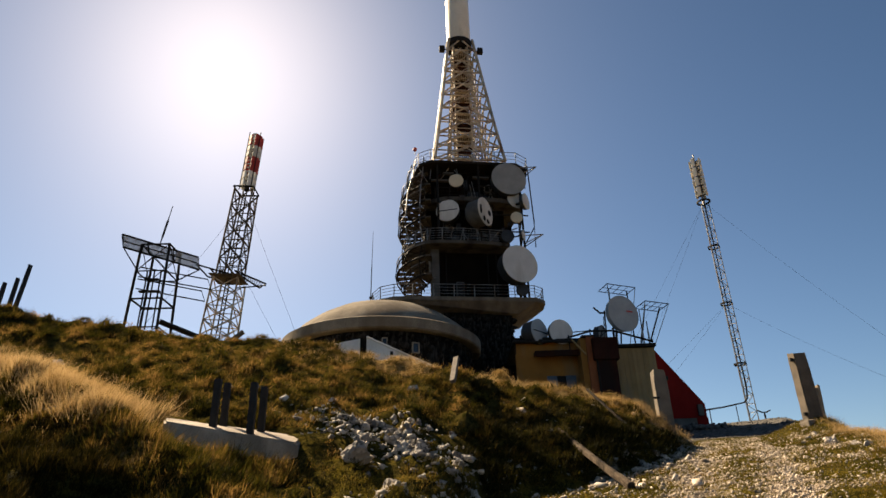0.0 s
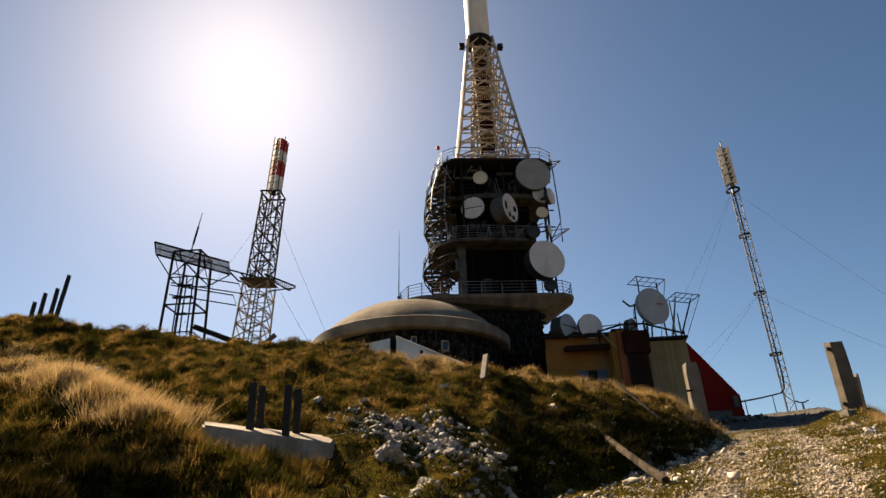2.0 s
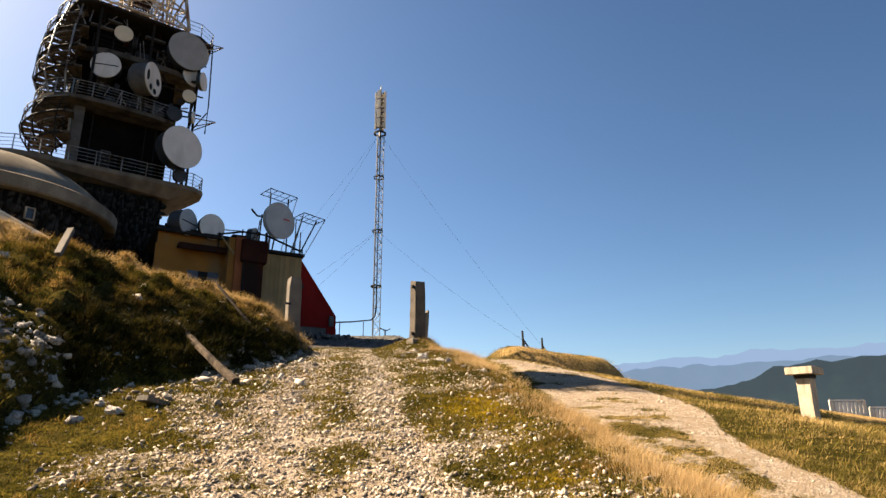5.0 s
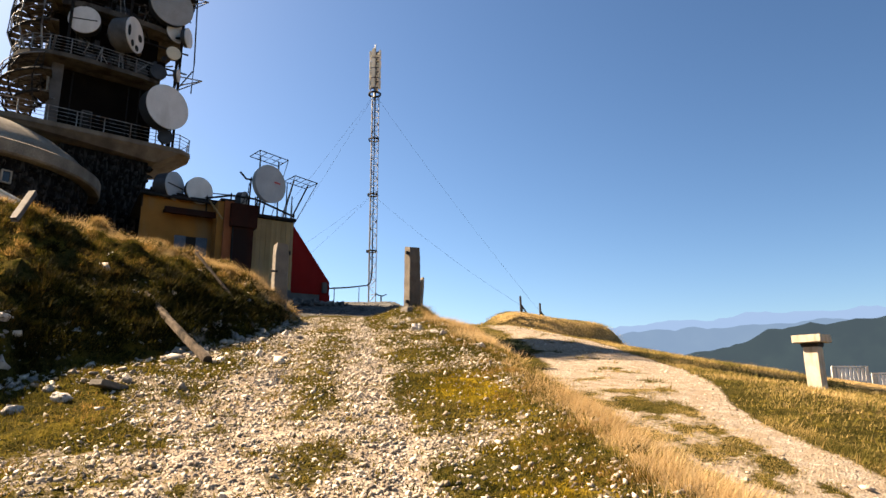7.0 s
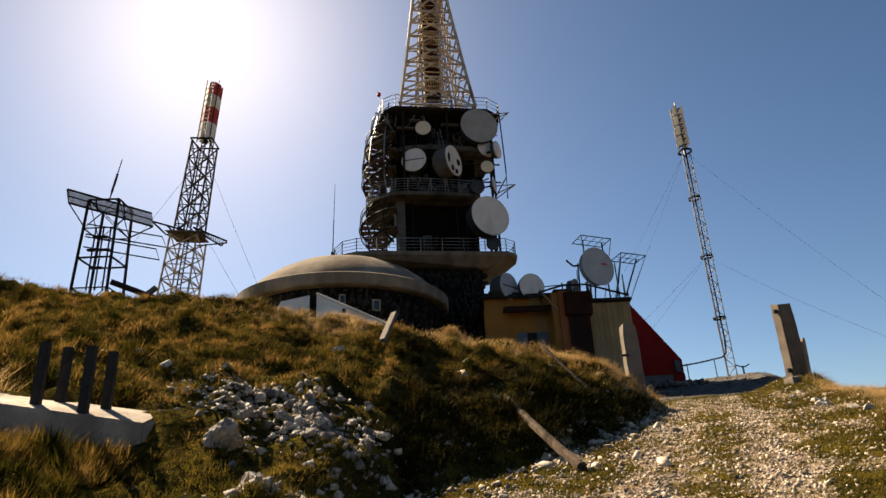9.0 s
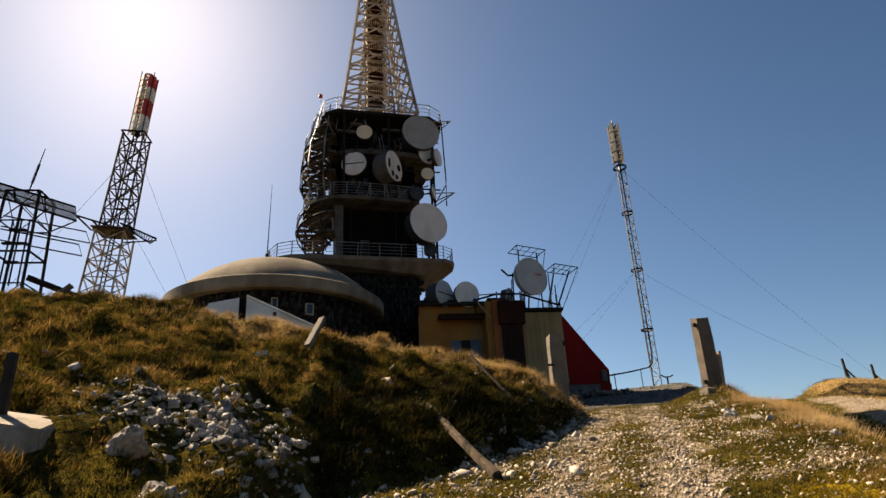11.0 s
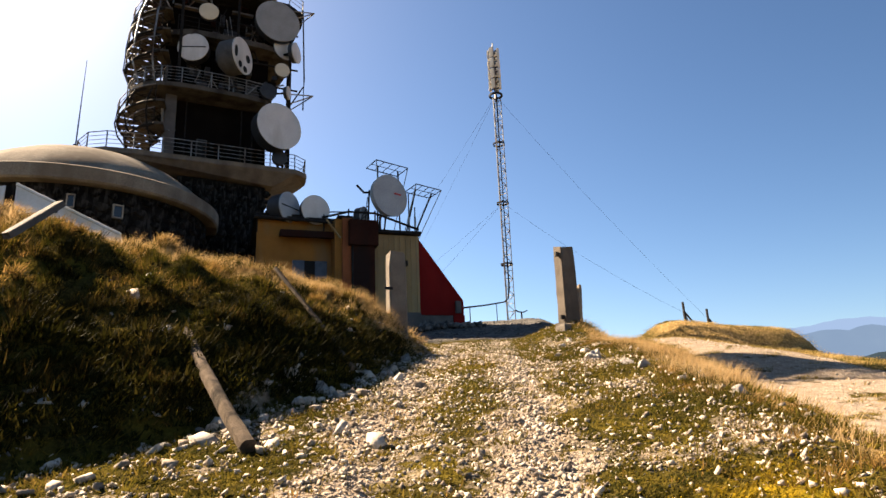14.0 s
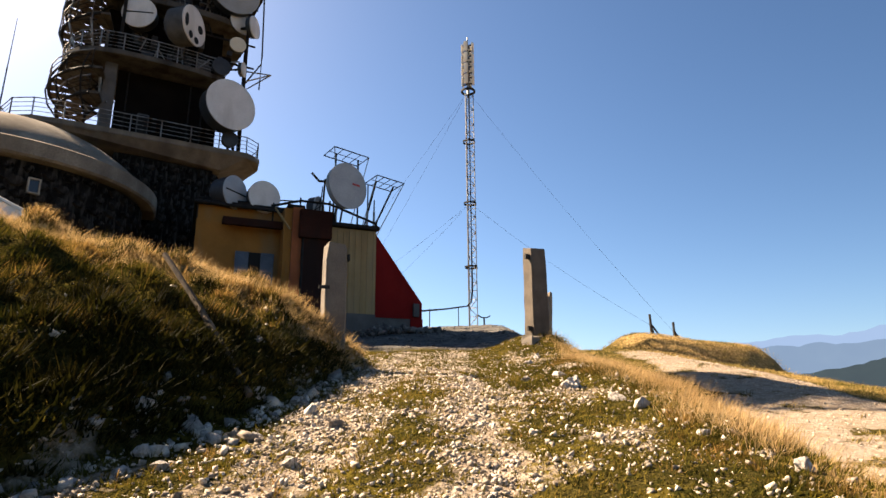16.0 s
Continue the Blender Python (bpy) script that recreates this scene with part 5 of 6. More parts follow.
for k in range(3):
    p, q = A.lerp(B, k / 3 + 0.012), A.lerp(B, k / 3 + 0.321)
    part("mesh_panel", Shape().add([p + up * 0.04, q + up * 0.04, q + up * 0.96, p + up * 0.96], [(0, 1, 2, 3)]), fine_mesh, scr, "fine pale wire mesh")
for k in range(1, 12):
    part("screen_bar", Shape().tube(A + up * (k / 12), B + up * (k / 12), 0.022, n=5), steel, scr)
for k in range(1, 44):
    t = k / 44
    part("screen_wire", Shape().tube(A.lerp(B, t), A.lerp(B, t) + up, 0.012, n=4), steel, scr)
part("strut", Shape().tube(A + up, (gx0 - 1, gy0 - 1, 19.6), 0.05), dark_steel, scaf)
part("strut", Shape().tube(B + up, (gx0 + 1, gy0 + 1, 19.6), 0.05), dark_steel, scaf)
for z, k in ((19.6, 1.0), (18.6, 0.9)):
    part("side_frame", Shape().path([(gx0 - 1, gy0 - 1, z + 0.5), (gx0 + 3.6 * k, gy0 + 1.2, z + 0.2), (gx0 + 4.0 * k, gy0 + 1.2, z - 0.7), (gx0 - 1, gy0 - 1, z - 0.3)], 0.05), dark_steel, scaf)
part("whip", Shape().tube((gx0 - 0.25, gy0, 22.2), (gx0 + 0.3, gy0, 26.0), 0.05, 0.03), dark_steel, scaf)
part("whip_sleeve", Shape().tube((gx0 - 0.12, gy0, 23.1), (gx0 + 0.12, gy0, 24.7), 0.085, n=8), dark_steel, scaf)
part("ramp", Shape().path([(gx0 + 0.8, gy0, 15.9), (-16.5, 50, 14.2), (-14.5, 48, 12.8)], 0.22, 4), dark_steel, scaf, "dark sloping cable duct")


# ---- gate posts, poles and blocks along the track ----
def post_shape(x, y, z0, z1, w, d, yaw, lean=(0, 0), taper=0.94, seed=1):
    """A worn square post with chipped edges."""
    r = random.Random(seed)
    sh = Shape()
    m = Matrix.Translation((x, y, 0)) @ Matrix.Rotation(radians(yaw), 4, "Z")
    rings = 9
    vs, fs = [], []
    for k in range(rings):
        t = k / (rings - 1)
        z = z0 + (z1 - z0) * t
        f = 1 + (taper - 1) * t
        c = 0.16
        for a, b in ((-1, -1 + c), (-1 + c, -1), (1 - c, -1), (1, -1 + c), (1, 1 - c), (1 - c, 1), (-1 + c, 1), (-1, 1 - c)):
            chip = r.uniform(0.95, 1.0) if k < rings - 1 else r.uniform(0.84, 0.97)
            p = m @ Vector((a * w / 2 * f * chip + lean[0] * t, b * d / 2 * f * chip + lean[1] * t, z + (r.uniform(-0.06, 0.03) if k == rings - 1 else 0)))
            vs.append(p)
    for k in range(rings - 1):
        for i in range(8):
            fs.append((k * 8 + i, k * 8 + (i + 1) % 8, (k + 1) * 8 + (i + 1) % 8, (k + 1) * 8 + i))
    fs += [tuple(range(7, -1, -1)), tuple(range((rings - 1) * 8, rings * 8))]
    return sh.add(vs, fs)


gate_l = thing("gate_post", (6.65, 19.5, 2.6), "worn pale concrete gate post half sunk in the bank", "post", "gate posts")
pl = part("post", post_shape(6.62, 19.5, 2.0, 4.6, 0.44, 0.3, 6, seed=3), post_concrete, gate_l)
part("iron_strap", Shape().box((6.84, 19.38, 4.3), (6.88, 19.5, 4.42)), black_iron, pl)
part("iron_strap", Shape().box((6.3, 19.33, 3.72), (6.5, 19.36, 3.78)), black_iron, pl)
gate_r = thing("gate_post", (12.35, 21.8, 3.2), "tall weathered concrete gate post on a stone footing beside the track", "post", "gate posts")
pr = part("post", post_shape(12.36, 21.8, 2.9, 5.62, 0.56, 0.4, 12, seed=4), gate_concrete, gate_r)
part("second_post", post_shape(12.72, 22.6, 2.9, 4.8, 0.2, 0.2, 10, seed=5), gate_concrete, gate_r, "shorter concrete post behind")
for z in (3.45, 5.3):
    part("hinge", Shape().box((12.0, 21.62, z), (12.12, 21.7, z + 0.12)), black_iron, pr, "rusted iron hinge")
part("footing", post_shape(12.0, 21.4, 2.7, 3.27, 0.8, 0.5, 25, taper=0.7, seed=6), post_concrete, gate_r, "broken stone footing")
wood1 = solid("leaning_stake", post_shape(12.98, 22.3, 3.0, 4.6, 0.13, 0.13, 20, (0.14, 0), seed=7), old_wood, "dark weathered wooden stake leaning behind the gate post", "stake")

# a toppled stake: its root up the bank, its head hanging out over the grass
root, head = Vector((0.33, 16.75, max(4.38, height(0.33, 16.75) + 0.1))), Vector((0.2, 15.2, 3.48))
lie = Matrix.Translation(root) @ (head - root).to_track_quat("Z", "Y").to_matrix().to_4x4()
toppled = post_shape(0, 0, -0.3, (head - root).length, 0.15, 0.11, 15, seed=8)
solid("concrete_stake", Shape().add([lie @ Vector(v) for v in toppled.v], toppled.f), gate_concrete, "toppled concrete stake lying out over the grassy bank", "post")


def log(p, q, r0, r1, label, seed, clear=0.03):
    r = random.Random(seed)
    p, q = Vector(p), Vector(q)
    for k in range(3, 11):
        t = k / 10
        c = p.lerp(q, t)
        q.z += max(0, height(c.x, c.y) + clear - c.z) / t
    t = (q - p).to_track_quat("Z", "Y").to_matrix()
    k, n = 12, 12
    vs, fs = [], []
    bend = Vector((r.uniform(-1, 1), r.uniform(-1, 1), 0)) * 0.04
    for j in range(k):
        u = j / (k - 1)
        c = p.lerp(q, u) + bend * math.sin(u * math.pi)
        rad = r0 + (r1 - r0) * u
        for i in range(n):
            a = 2 * math.pi * i / n
            rr = rad * (1 + r.uniform(-0.13, 0.1)) * (0.9 if i % 3 == 0 else 1)
            vs.append(c + t @ Vector((math.cos(a) * rr, math.sin(a) * rr, 0)))
    fs = [(j * n + i, j * n + (i + 1) % n, (j + 1) * n + (i + 1) % n, (j + 1) * n + i) for j in range(k - 1) for i in range(n)]
    fs += [tuple(range(n - 1, -1, -1)), tuple(range((k - 1) * n, k * n))]
    return solid("log", Shape().add(vs, fs), log_bark, label, "log", "fallen poles", smooth=True)


log((3.22, 11.85, height(3.22, 11.85) + 0.06), (2.52, 14.45, height(2.52, 14.45) + 0.05), 0.08, 0.055, "grey weathered round pole lying down the bank to the track", 1, 0.0)
log((4.78, 15.1, height(4.78, 15.1) + 0.2), (3.75, 16.75, height(3.75, 16.75) + 0.16), 0.042, 0.034, "thin grey pole lying half hidden in the bank grass", 2, 0.06)

# concrete block with iron posts
block = thing("concrete_block", (-3.6, 10.9, 1.0), "pale concrete foundation block with four black iron posts", "foundation")
tops = [Vector(p) for p in ((-4.5, 10.3, 1.86), (-2.4, 10.6, 1.5), (-2.52, 11.5, 1.74), (-5.1, 11.65, 2.17))]
low = [p - Vector((0, -0.1, 1.5)) for p in tops]
part("block", Shape().add(low + tops, [(3, 2, 1, 0), (4, 5, 6, 7), (0, 1, 5, 4), (1, 2, 6, 5), (2, 3, 7, 6), (3, 0, 4, 7)]), block_concrete, block, bevel=0.04)
for x, y, zb, h in ((-3.84, 10.68, 1.84, 0.76), (-3.88, 11.28, 1.95, 0.72), (-3.2, 10.62, 1.73, 0.78), (-3.16, 11.1, 1.82, 0.72)):
    part("iron_post", Shape().box((x - 0.055, y - 0.05, zb - 0.3), (x + 0.055, y + 0.05, zb + h)), black_iron, block, "black iron post", bevel=0.008)
for x, y, top, lean in ((-15.75, 20.6, 8.35, 0.06), (-15.3, 20.4, 8.6, 0.08), (-15.0, 20.5, 8.8, 0.12), (-14.65, 20.3, 9.2, 0.22)):
    z = height(x, y)
    solid("iron_stake", post_shape(x, y, z - 0.4, top, 0.13, 0.12, 10, (lean, 0), seed=int(-x * 10)), black_iron, "dark leaning iron stake on the skyline of the bank", "stake", "skyline stakes")

plank = Shape().box((-0.05, -0.09, 0), (0.05, 0.09, 0.85), pose(-6.95, 19.2, 5.62, 0, 50, 0))
solid("plank", plank, post_concrete, "short grey plank lying on the crest of the bank", "plank", bevel=0.01)

# stone pillar with a slab on top
px, py = 26.9, 15.2
pz = height(px, py)
pillar = thing("stone_pillar", (px, py, pz), "square stone pillar with an overhanging slab in the field", "pillar")
pm = Matrix.Translation((px, py, pz)) @ Matrix.Rotation(radians(8), 4, "Z")
ptop = 2.36 - pz
part("shaft", Shape().box((-0.27, -0.27, -0.4), (0.27, 0.27, ptop - 0.46), pm), pillar_stone, pillar, bevel=0.015)
# dark band between shaft and slab, slightly wider than the shaft
part("neck", Shape().box((-0.32, -0.32, ptop - 0.46), (0.32, 0.32, ptop - 0.3), pm), black_iron, pillar, "dark band under the slab", bevel=0.02)
part("slab", Shape().box((-0.56, -0.54, ptop - 0.3), (0.56, 0.54, ptop), pm), pillar_stone, pillar, bevel=0.02)
# white panel fence far down the field
for k in range(5):
    fx, fy = 42.0 + k * 2.2, 21.4 - k * 1.15
    fz = height(fx, fy)
    fence = thing("fence_panel", (fx, fy, fz), "white wooden fence panel in the far field", "fence", "white fence panels")
    fm = Matrix.Translation((fx, fy, fz)) @ Matrix.Rotation(radians(-28), 4, "Z")
    for z in (0.15, 0.95):
        part("rail", Shape().box((-1.1, -0.03, z), (1.1, 0.03, z + 0.1), fm), white_paint, fence)
    for j in range(9):
        part("slat", Shape().box((-1.08 + j * 0.25, -0.05, 0.05), (-0.9 + j * 0.25, -0.03, 0.9), fm), white_paint, fence)
    for x in (-1.1, 1.1):
        part("post", Shape().box((x - 0.05, -0.05, -0.3), (x + 0.05, 0.05, 1.0), fm), white_paint, fence)

# ---- rocks ----
def rock_form(k, cuts, relief, material):
    """An angular stone: the hull of random points, divided and worn."""
    r = random.Random(40 + k)
    bm = bmesh.new()
    for j in range(15):
        p = Vector((r.gauss(0, 1), r.gauss(0, 1), r.gauss(0, 1))).normalized() * r.uniform(0.42, 0.58)
        bm.verts.new((p.x, p.y * 0.9, p.z * 0.75))
    hull = bmesh.ops.convex_hull(bm, input=bm.verts)
    bmesh.ops.delete(bm, geom=[e for e in hull["geom_interior"] if isinstance(e, bmesh.types.BMVert)], context="VERTS")
    bmesh.ops.triangulate(bm, faces=bm.faces[:])
    bmesh.ops.subdivide_edges(bm, edges=bm.edges[:], cuts=cuts, use_grid_fill=True, smooth=0.04)
    for v in bm.verts:
        q = v.co * 5 + Vector((k * 7, 0, 0))
        crack = max(0, 0.2 - abs(noise.noise(q * 0.8 + Vector((0, 9, 0))))) + max(0, 0.12 - abs(noise.noise(q * 1.7 + Vector((5, 0, 0)))))
        v.co *= 1 + relief * (noise.noise(q) - 1.9 * crack + 0.5 * noise.noise(q * 3) + 0.35 * noise.noise(q * 7))
    me = bpy.data.meshes.new("rock")
    bm.to_mesh(me)
    bm.free()
    me.materials.append(material)
    return me


rock_mesh = [rock_form(k, 2, 0.14, limestone) for k in range(8)]
boulder_mesh = [rock_form(k, 6, 0.22, limestone) for k in range(8)]
rubble_mesh = [rock_form(k + 20, 1, 0.16, rubble_stone) for k in range(8)]


def rock(x, y, size, k, sink=0.25, label="pale limestone boulder among the grass", yaw=None, owner=None, name="boulder", squash=1.0):
    ob = new(name, (rubble_mesh if owner is not None else boulder_mesh if size > 0.36 else rock_mesh)[k % 8])
    z = height(x, y) + size * 0.36 * squash - size * sink
    ob.location = (x, y, z)
    ob.rotation_euler = (rnd.uniform(-0.3, 0.3), rnd.uniform(-0.3, 0.3), rnd.uniform(0, 6.3) if yaw is None else yaw)
    ob.scale = (size * rnd.uniform(0.85, 1.2), size * rnd.uniform(0.8, 1.05), size * rnd.uniform(0.85, 1.1) * squash)
    if owner is not None:
        ob.parent = owner
        ob.location -= ORIGIN[owner]
        return ob
    return tagged(ob, label, "rock", "boulders")


rock(-0.82, 9.75, 0.66, 0, label="white limestone boulder at the foot of the bank")
rock(-1.5, 10.75, 0.66, 5, label="large greyish limestone boulder below the rubble")
rock(0.38, 12.25, 0.42, 2, label="flat pale limestone slab beside the rubble", squash=0.55)
rock(8.9, 15.3, 0.46, 3, label="white limestone boulder beside the track")
ROCKS = ((8.71, 14.0, 0.22), (8.62, 13.5, 0.26), (8.9, 16.4, 0.2), (9.6, 16.6, 0.24), (8.28, 12.3, 0.16), (8.1, 11.2, 0.18), (11.4, 20.2, 0.26), (10.8, 19.6, 0.2),
         (3.8, 14.2, 0.3), (3.85, 13.65, 0.22), (4.35, 14.4, 0.17), (4.0, 13.25, 0.17), (4.75, 13.95, 0.15), (4.9, 13.1, 0.16), (5.4, 15.7, 0.24), (7.0, 19.2, 0.22), (1.6, 12.4, 0.2), (-0.48, 11.25, 0.24), (0.1, 10.1, 0.26), (1.24, 10.2, 0.26), (0.78, 9.95, 0.28),
         (0.4, 10.9, 0.16), (-0.1, 12.5, 0.22), (0.7, 11.4, 0.14), (1.1, 10.9, 0.16), (2.0, 10.9, 0.2), (-3.4, 13.4, 0.26), (-6.5, 10.6, 0.26), (-6.0, 8.9, 0.22), (-9.5, 15.3, 0.3), (-4.6, 13.6, 0.2), (-4.1, 13.9, 0.16),
         (35.0, 43.5, 0.7), (6.0, 17.2, 0.2), (4.9, 15.5, 0.26), (2.3, 14.3, 0.24), (0.8, 14.6, 0.26), (-0.8, 15.9, 0.28), (1.9, 15.5, 0.2), (2.9, 13.0, 0.2))
for i, (x, y, sz) in enumerate(ROCKS):
    rock(x, y, sz, i + 3)
heap = thing("rubble_heap", (-0.6, 11.3, 0.8), "heap of grey and white limestone rubble on the bank", "rubble")
hr = random.Random(77)
for k in range(290):
    u, w = hr.gauss(0, 0.8), hr.gauss(0, 0.5)
    x, y = -1.15 + u * 0.85 - w * 0.2, 12.35 + w - u * 0.25
    rock(x, y, hr.choice((0.07, 0.09, 0.11, 0.13, 0.16, 0.2)), hr.randrange(8), 0.12, owner=heap, name="stone")
slab = solid("concrete_fragment", Shape().box((-0.24, -0.12, 0), (0.24, 0.12, 0.08), Matrix.Translation((1.79, 10.6, height(1.79, 10.6))) @ Matrix.Rotation(radians(35), 4, "Z") @ Matrix.Rotation(radians(12), 4, "Y")), post_concrete, "broken slab of pale concrete beside the track", "rubble", bevel=0.01)

# ---- loose stones ----
ico_v = np.array([(a, b, c) for a in (-1, 1) for b in (-1, 1) for c in (-1, 1)]) * 0.75
ico_f = np.array([(0, 1, 3), (0, 3, 2), (4, 6, 7), (4, 7, 5), (0, 4, 5), (0, 5, 1), (2, 3, 7), (2, 7, 6), (0, 2, 6), (0, 6, 4), (1, 5, 7), (1, 7, 3)])
gen = np.random.default_rng(12)


def stones(name, x, y, size, material, label, lift=0.25):
    k = len(x)
    v = ico_v[None] * (1 + gen.uniform(-0.75, 0.45, (k, len(ico_v), 3)))
    v = v * np.stack([gen.uniform(0.8, 1.5, k), gen.uniform(0.6, 1.1, k), gen.uniform(0.35, 0.8, k)], 1)[:, None] * size[:, None, None]
    a, b, g = gen.uniform(0, 6.3, k)[:, None], gen.normal(0, 0.5, k)[:, None], gen.normal(0, 0.5, k)[:, None]
    vy, vz = v[..., 1] * np.cos(b) - v[..., 2] * np.sin(b), v[..., 1] * np.sin(b) + v[..., 2] * np.cos(b)
    vx, vz = v[..., 0] * np.cos(g) - vz * np.sin(g), v[..., 0] * np.sin(g) + vz * np.cos(g)
    vx, vy = vx * np.cos(a) - vy * np.sin(a), vx * np.sin(a) + vy * np.cos(a)
    vz = vz + (land(x, y) + size * lift)[:, None]
    vs = np.stack([vx + x[:, None], vy + y[:, None], vz], -1).reshape(-1, 3)
    fs = (ico_f[None] + (np.arange(k) * len(ico_v))[:, None, None]).reshape(-1, 3)
    return bulk(name, vs, fs, material, label, "stones")


def place(s, n):
    return 1 + s * AX + n * AY, 1.5 + s * AY - n * AX


s, n = gen.uniform(3, 25, 120000), gen.uniform(-3.4, 3.2, 120000)
x, y = place(s, n)
gv, mo, dr_, pv = cover(x, y)
keep = gen.random(len(x)) < np.clip(gv * 0.95 + 0.1 * (np.abs(n) < 2.6), 0, 1)
x, y = x[keep], y[keep]
stones("track_gravel", x, y, np.minimum(gen.gamma(0.9, 0.009, len(x)) + 0.006, 0.032), gravel_stone, "pale limestone gravel scattered over the track")
s, n = gen.uniform(3, 45, 22000), gen.uniform(4.5, 14, 22000)
x, y = place(s, n)
gv, mo, dr_, pv = cover(x, y)
keep = gen.random(len(x)) < gv * 0.7
x, y = x[keep], y[keep]
stones("lower_road_gravel", x, y, gen.gamma(1.0, 0.008, len(x)) + 0.006, road_stone, "pale gravel on the lower road")
x, y = gen.uniform(-3, 6.0, 5200), gen.uniform(6, 17, 5200)
keep = (np.abs(y - toe_y(x) + 0.5) < gen.exponential(1.1, len(x))) & (fbm(x * 0.9, y * 0.9, 3, 191) > -0.1)
x, y = x[keep], y[keep]
stones("scattered_stones", x, y, gen.gamma(1.2, 0.017, len(x)) + 0.008, gravel_stone, "white stones scattered at the foot of the bank")

u, w = gen.normal(0, 0.95, 1500), gen.normal(0, 0.6, 1500)
stones("rubble_chips", -1.15 + u * 0.9 - w * 0.2, 12.3 + w - u * 0.25, gen.gamma(1.4, 0.015, 1500) + 0.01, limestone_chip, "small grey limestone chips round the rubble heap")

x, y = gen.uniform(-2.5, 6.5, 1400), gen.uniform(7, 18, 1400)
keep = (np.abs(y - toe_y(x) + 0.45) < gen.exponential(0.8, len(x))) & (fbm(x * 1.2, y * 1.2, 3, 181) > -0.02)
x, y = x[keep], y[keep]
stones("toe_stones", x, y, gen.gamma(1.6, 0.017, len(x)) + 0.014, limestone_chip, "fist-sized grey and white stones along the foot of the bank")

s, n = gen.uniform(25, 42, 5000), gen.uniform(-7.5, 5, 5000)
x, y = place(s, n)
keep = fbm(x * 0.5, y * 0.5, 3, 151) > -0.08
x, y = x[keep], y[keep]
stones("yard_stones", x, y, gen.gamma(1.0, 0.014, len(x)) + 0.01, yard_stone, "grey rubble and gravel on the yard before the buildings")
x, y = gen.normal(12.6, 0.9, 260), gen.normal(34.4, 0.35, 260)
stones("footing_rubble", x, y, gen.uniform(0.06, 0.22, len(x)), yard_stone, "dark broken stones heaped against the annex footing", 0.6)

# pale stones lying in patches on both verges
s, n = gen.uniform(4, 22, 11000), gen.uniform(-3.6, 2.9, 11000)
x, y = place(s, n)
patch = fbm(x * 0.75, y * 0.75, 4, 121)
keep = (np.abs(n + 0.3) > 1.2) & (gen.random(len(x)) < np.clip(0.1 + 3.2 * patch, 0.04, 0.8)) & (y < toe_y(x) + 0.3)
x, y = x[keep], y[keep]
stones("verge_stones", x, y, np.minimum(gen.gamma(0.9, 0.013, len(x)) + 0.006, 0.05), gravel_stone, "white angular stones in patches on the grassy verges", 0.02)

# ---- grass ----
def grass(name, x, y, tall, wide, count, material, label, flop=0.5, fan=0.1, up=0.02):
    """Tufts of tapering blades; tall, wide, fan: arrays or numbers in metres."""
    k = len(x)
    z = land(x, y)
    tall = np.broadcast_to(tall, (k,))
    fan = np.broadcast_to(fan, (k,))
    bx = np.repeat(x, count) + gen.normal(0, 1, k * count) * np.repeat(fan, count)
    by = np.repeat(y, count) + gen.normal(0, 1, k * count) * np.repeat(fan, count)
    bz = np.repeat(z, count) - up
    h = np.repeat(tall, count) * gen.uniform(0.55, 1.15, k * count)
    a = gen.uniform(0, 6.3, k * count)
    lean = gen.uniform(0.1, 1.0, k * count) * flop
    dx = np.cos(a) * lean + (bx - np.repeat(x, count)) / (np.repeat(fan, count) + 1e-6) * 0.25 + 0.18
    dy = np.sin(a) * lean + (by - np.repeat(y, count)) / (np.repeat(fan, count) + 1e-6) * 0.25
    w = wide * gen.uniform(0.6, 1.3, k * count)
    wa = gen.uniform(0, 3.15, k * count)
    wx, wy = np.cos(wa) * w / 2, np.sin(wa) * w / 2
    base = np.stack([bx, by, bz], 1)
    tip = base + np.stack([dx * h, dy * h, h * (1 - 0.25 * np.clip(lean, 0, 1))], 1)
    side = np.stack([wx, wy, np.zeros_like(wx)], 1)
    vs = np.stack([base - side, base + side, tip], 1).reshape(-1, 3)
    fs = np.arange(k * count * 3).reshape(-1, 3)
    return bulk(name, vs, fs, material, label, "grass")


def lawn(x, y):
    """The low green ground below the rubble, without tussocks."""
    ragged = fbm(x * 0.9, y * 0.9, 3, 161)
    return ((x > -1.9) & (x < 1.3) & (y < 11.3 + 0.35 * x + 1.2 * ragged)) | ((x >= 1.0) & (x < 6.3) & (y < toe_y(x) + 0.15 + 1.2 * ragged))


# heath tussocks over the bank: rounded clumps with hollows between
def off_rubble(x, y):
    return (((x + 1.0) / 1.5) ** 2 + ((y - 12.25) / 1.3) ** 2 > 1) | (gen.random(len(x)) < 0.12)


def off_block(x, y):
    return ~((x > -5.1) & (x < -2.35) & (y > 10.35) & (y < 11.7))


cx, cy = gen.uniform(-19, 7.2, 5300), gen.uniform(3, 21.3, 5300)
keep = (cy > toe_y(cx)) & (np.hypot(cx, cy) > 6) & off_rubble(cx, cy) & off_block(cx, cy) & (~lawn(cx, cy) | (gen.random(len(cx)) < 0.15))
cx, cy = cx[keep], cy[keep]
cr = np.minimum(gen.gamma(3, 0.055, len(cx)) + 0.08, 0.34)
x, y, r = np.repeat(cx, 18), np.repeat(cy, 18), np.repeat(cr, 18)
q = np.sqrt(gen.random(len(x)))
a = gen.uniform(0, 6.3, len(x))
x, y = x + np.cos(a) * q * r, y + np.sin(a) * q * r
tall = r * (1.1 - 0.9 * q ** 2) * 0.72
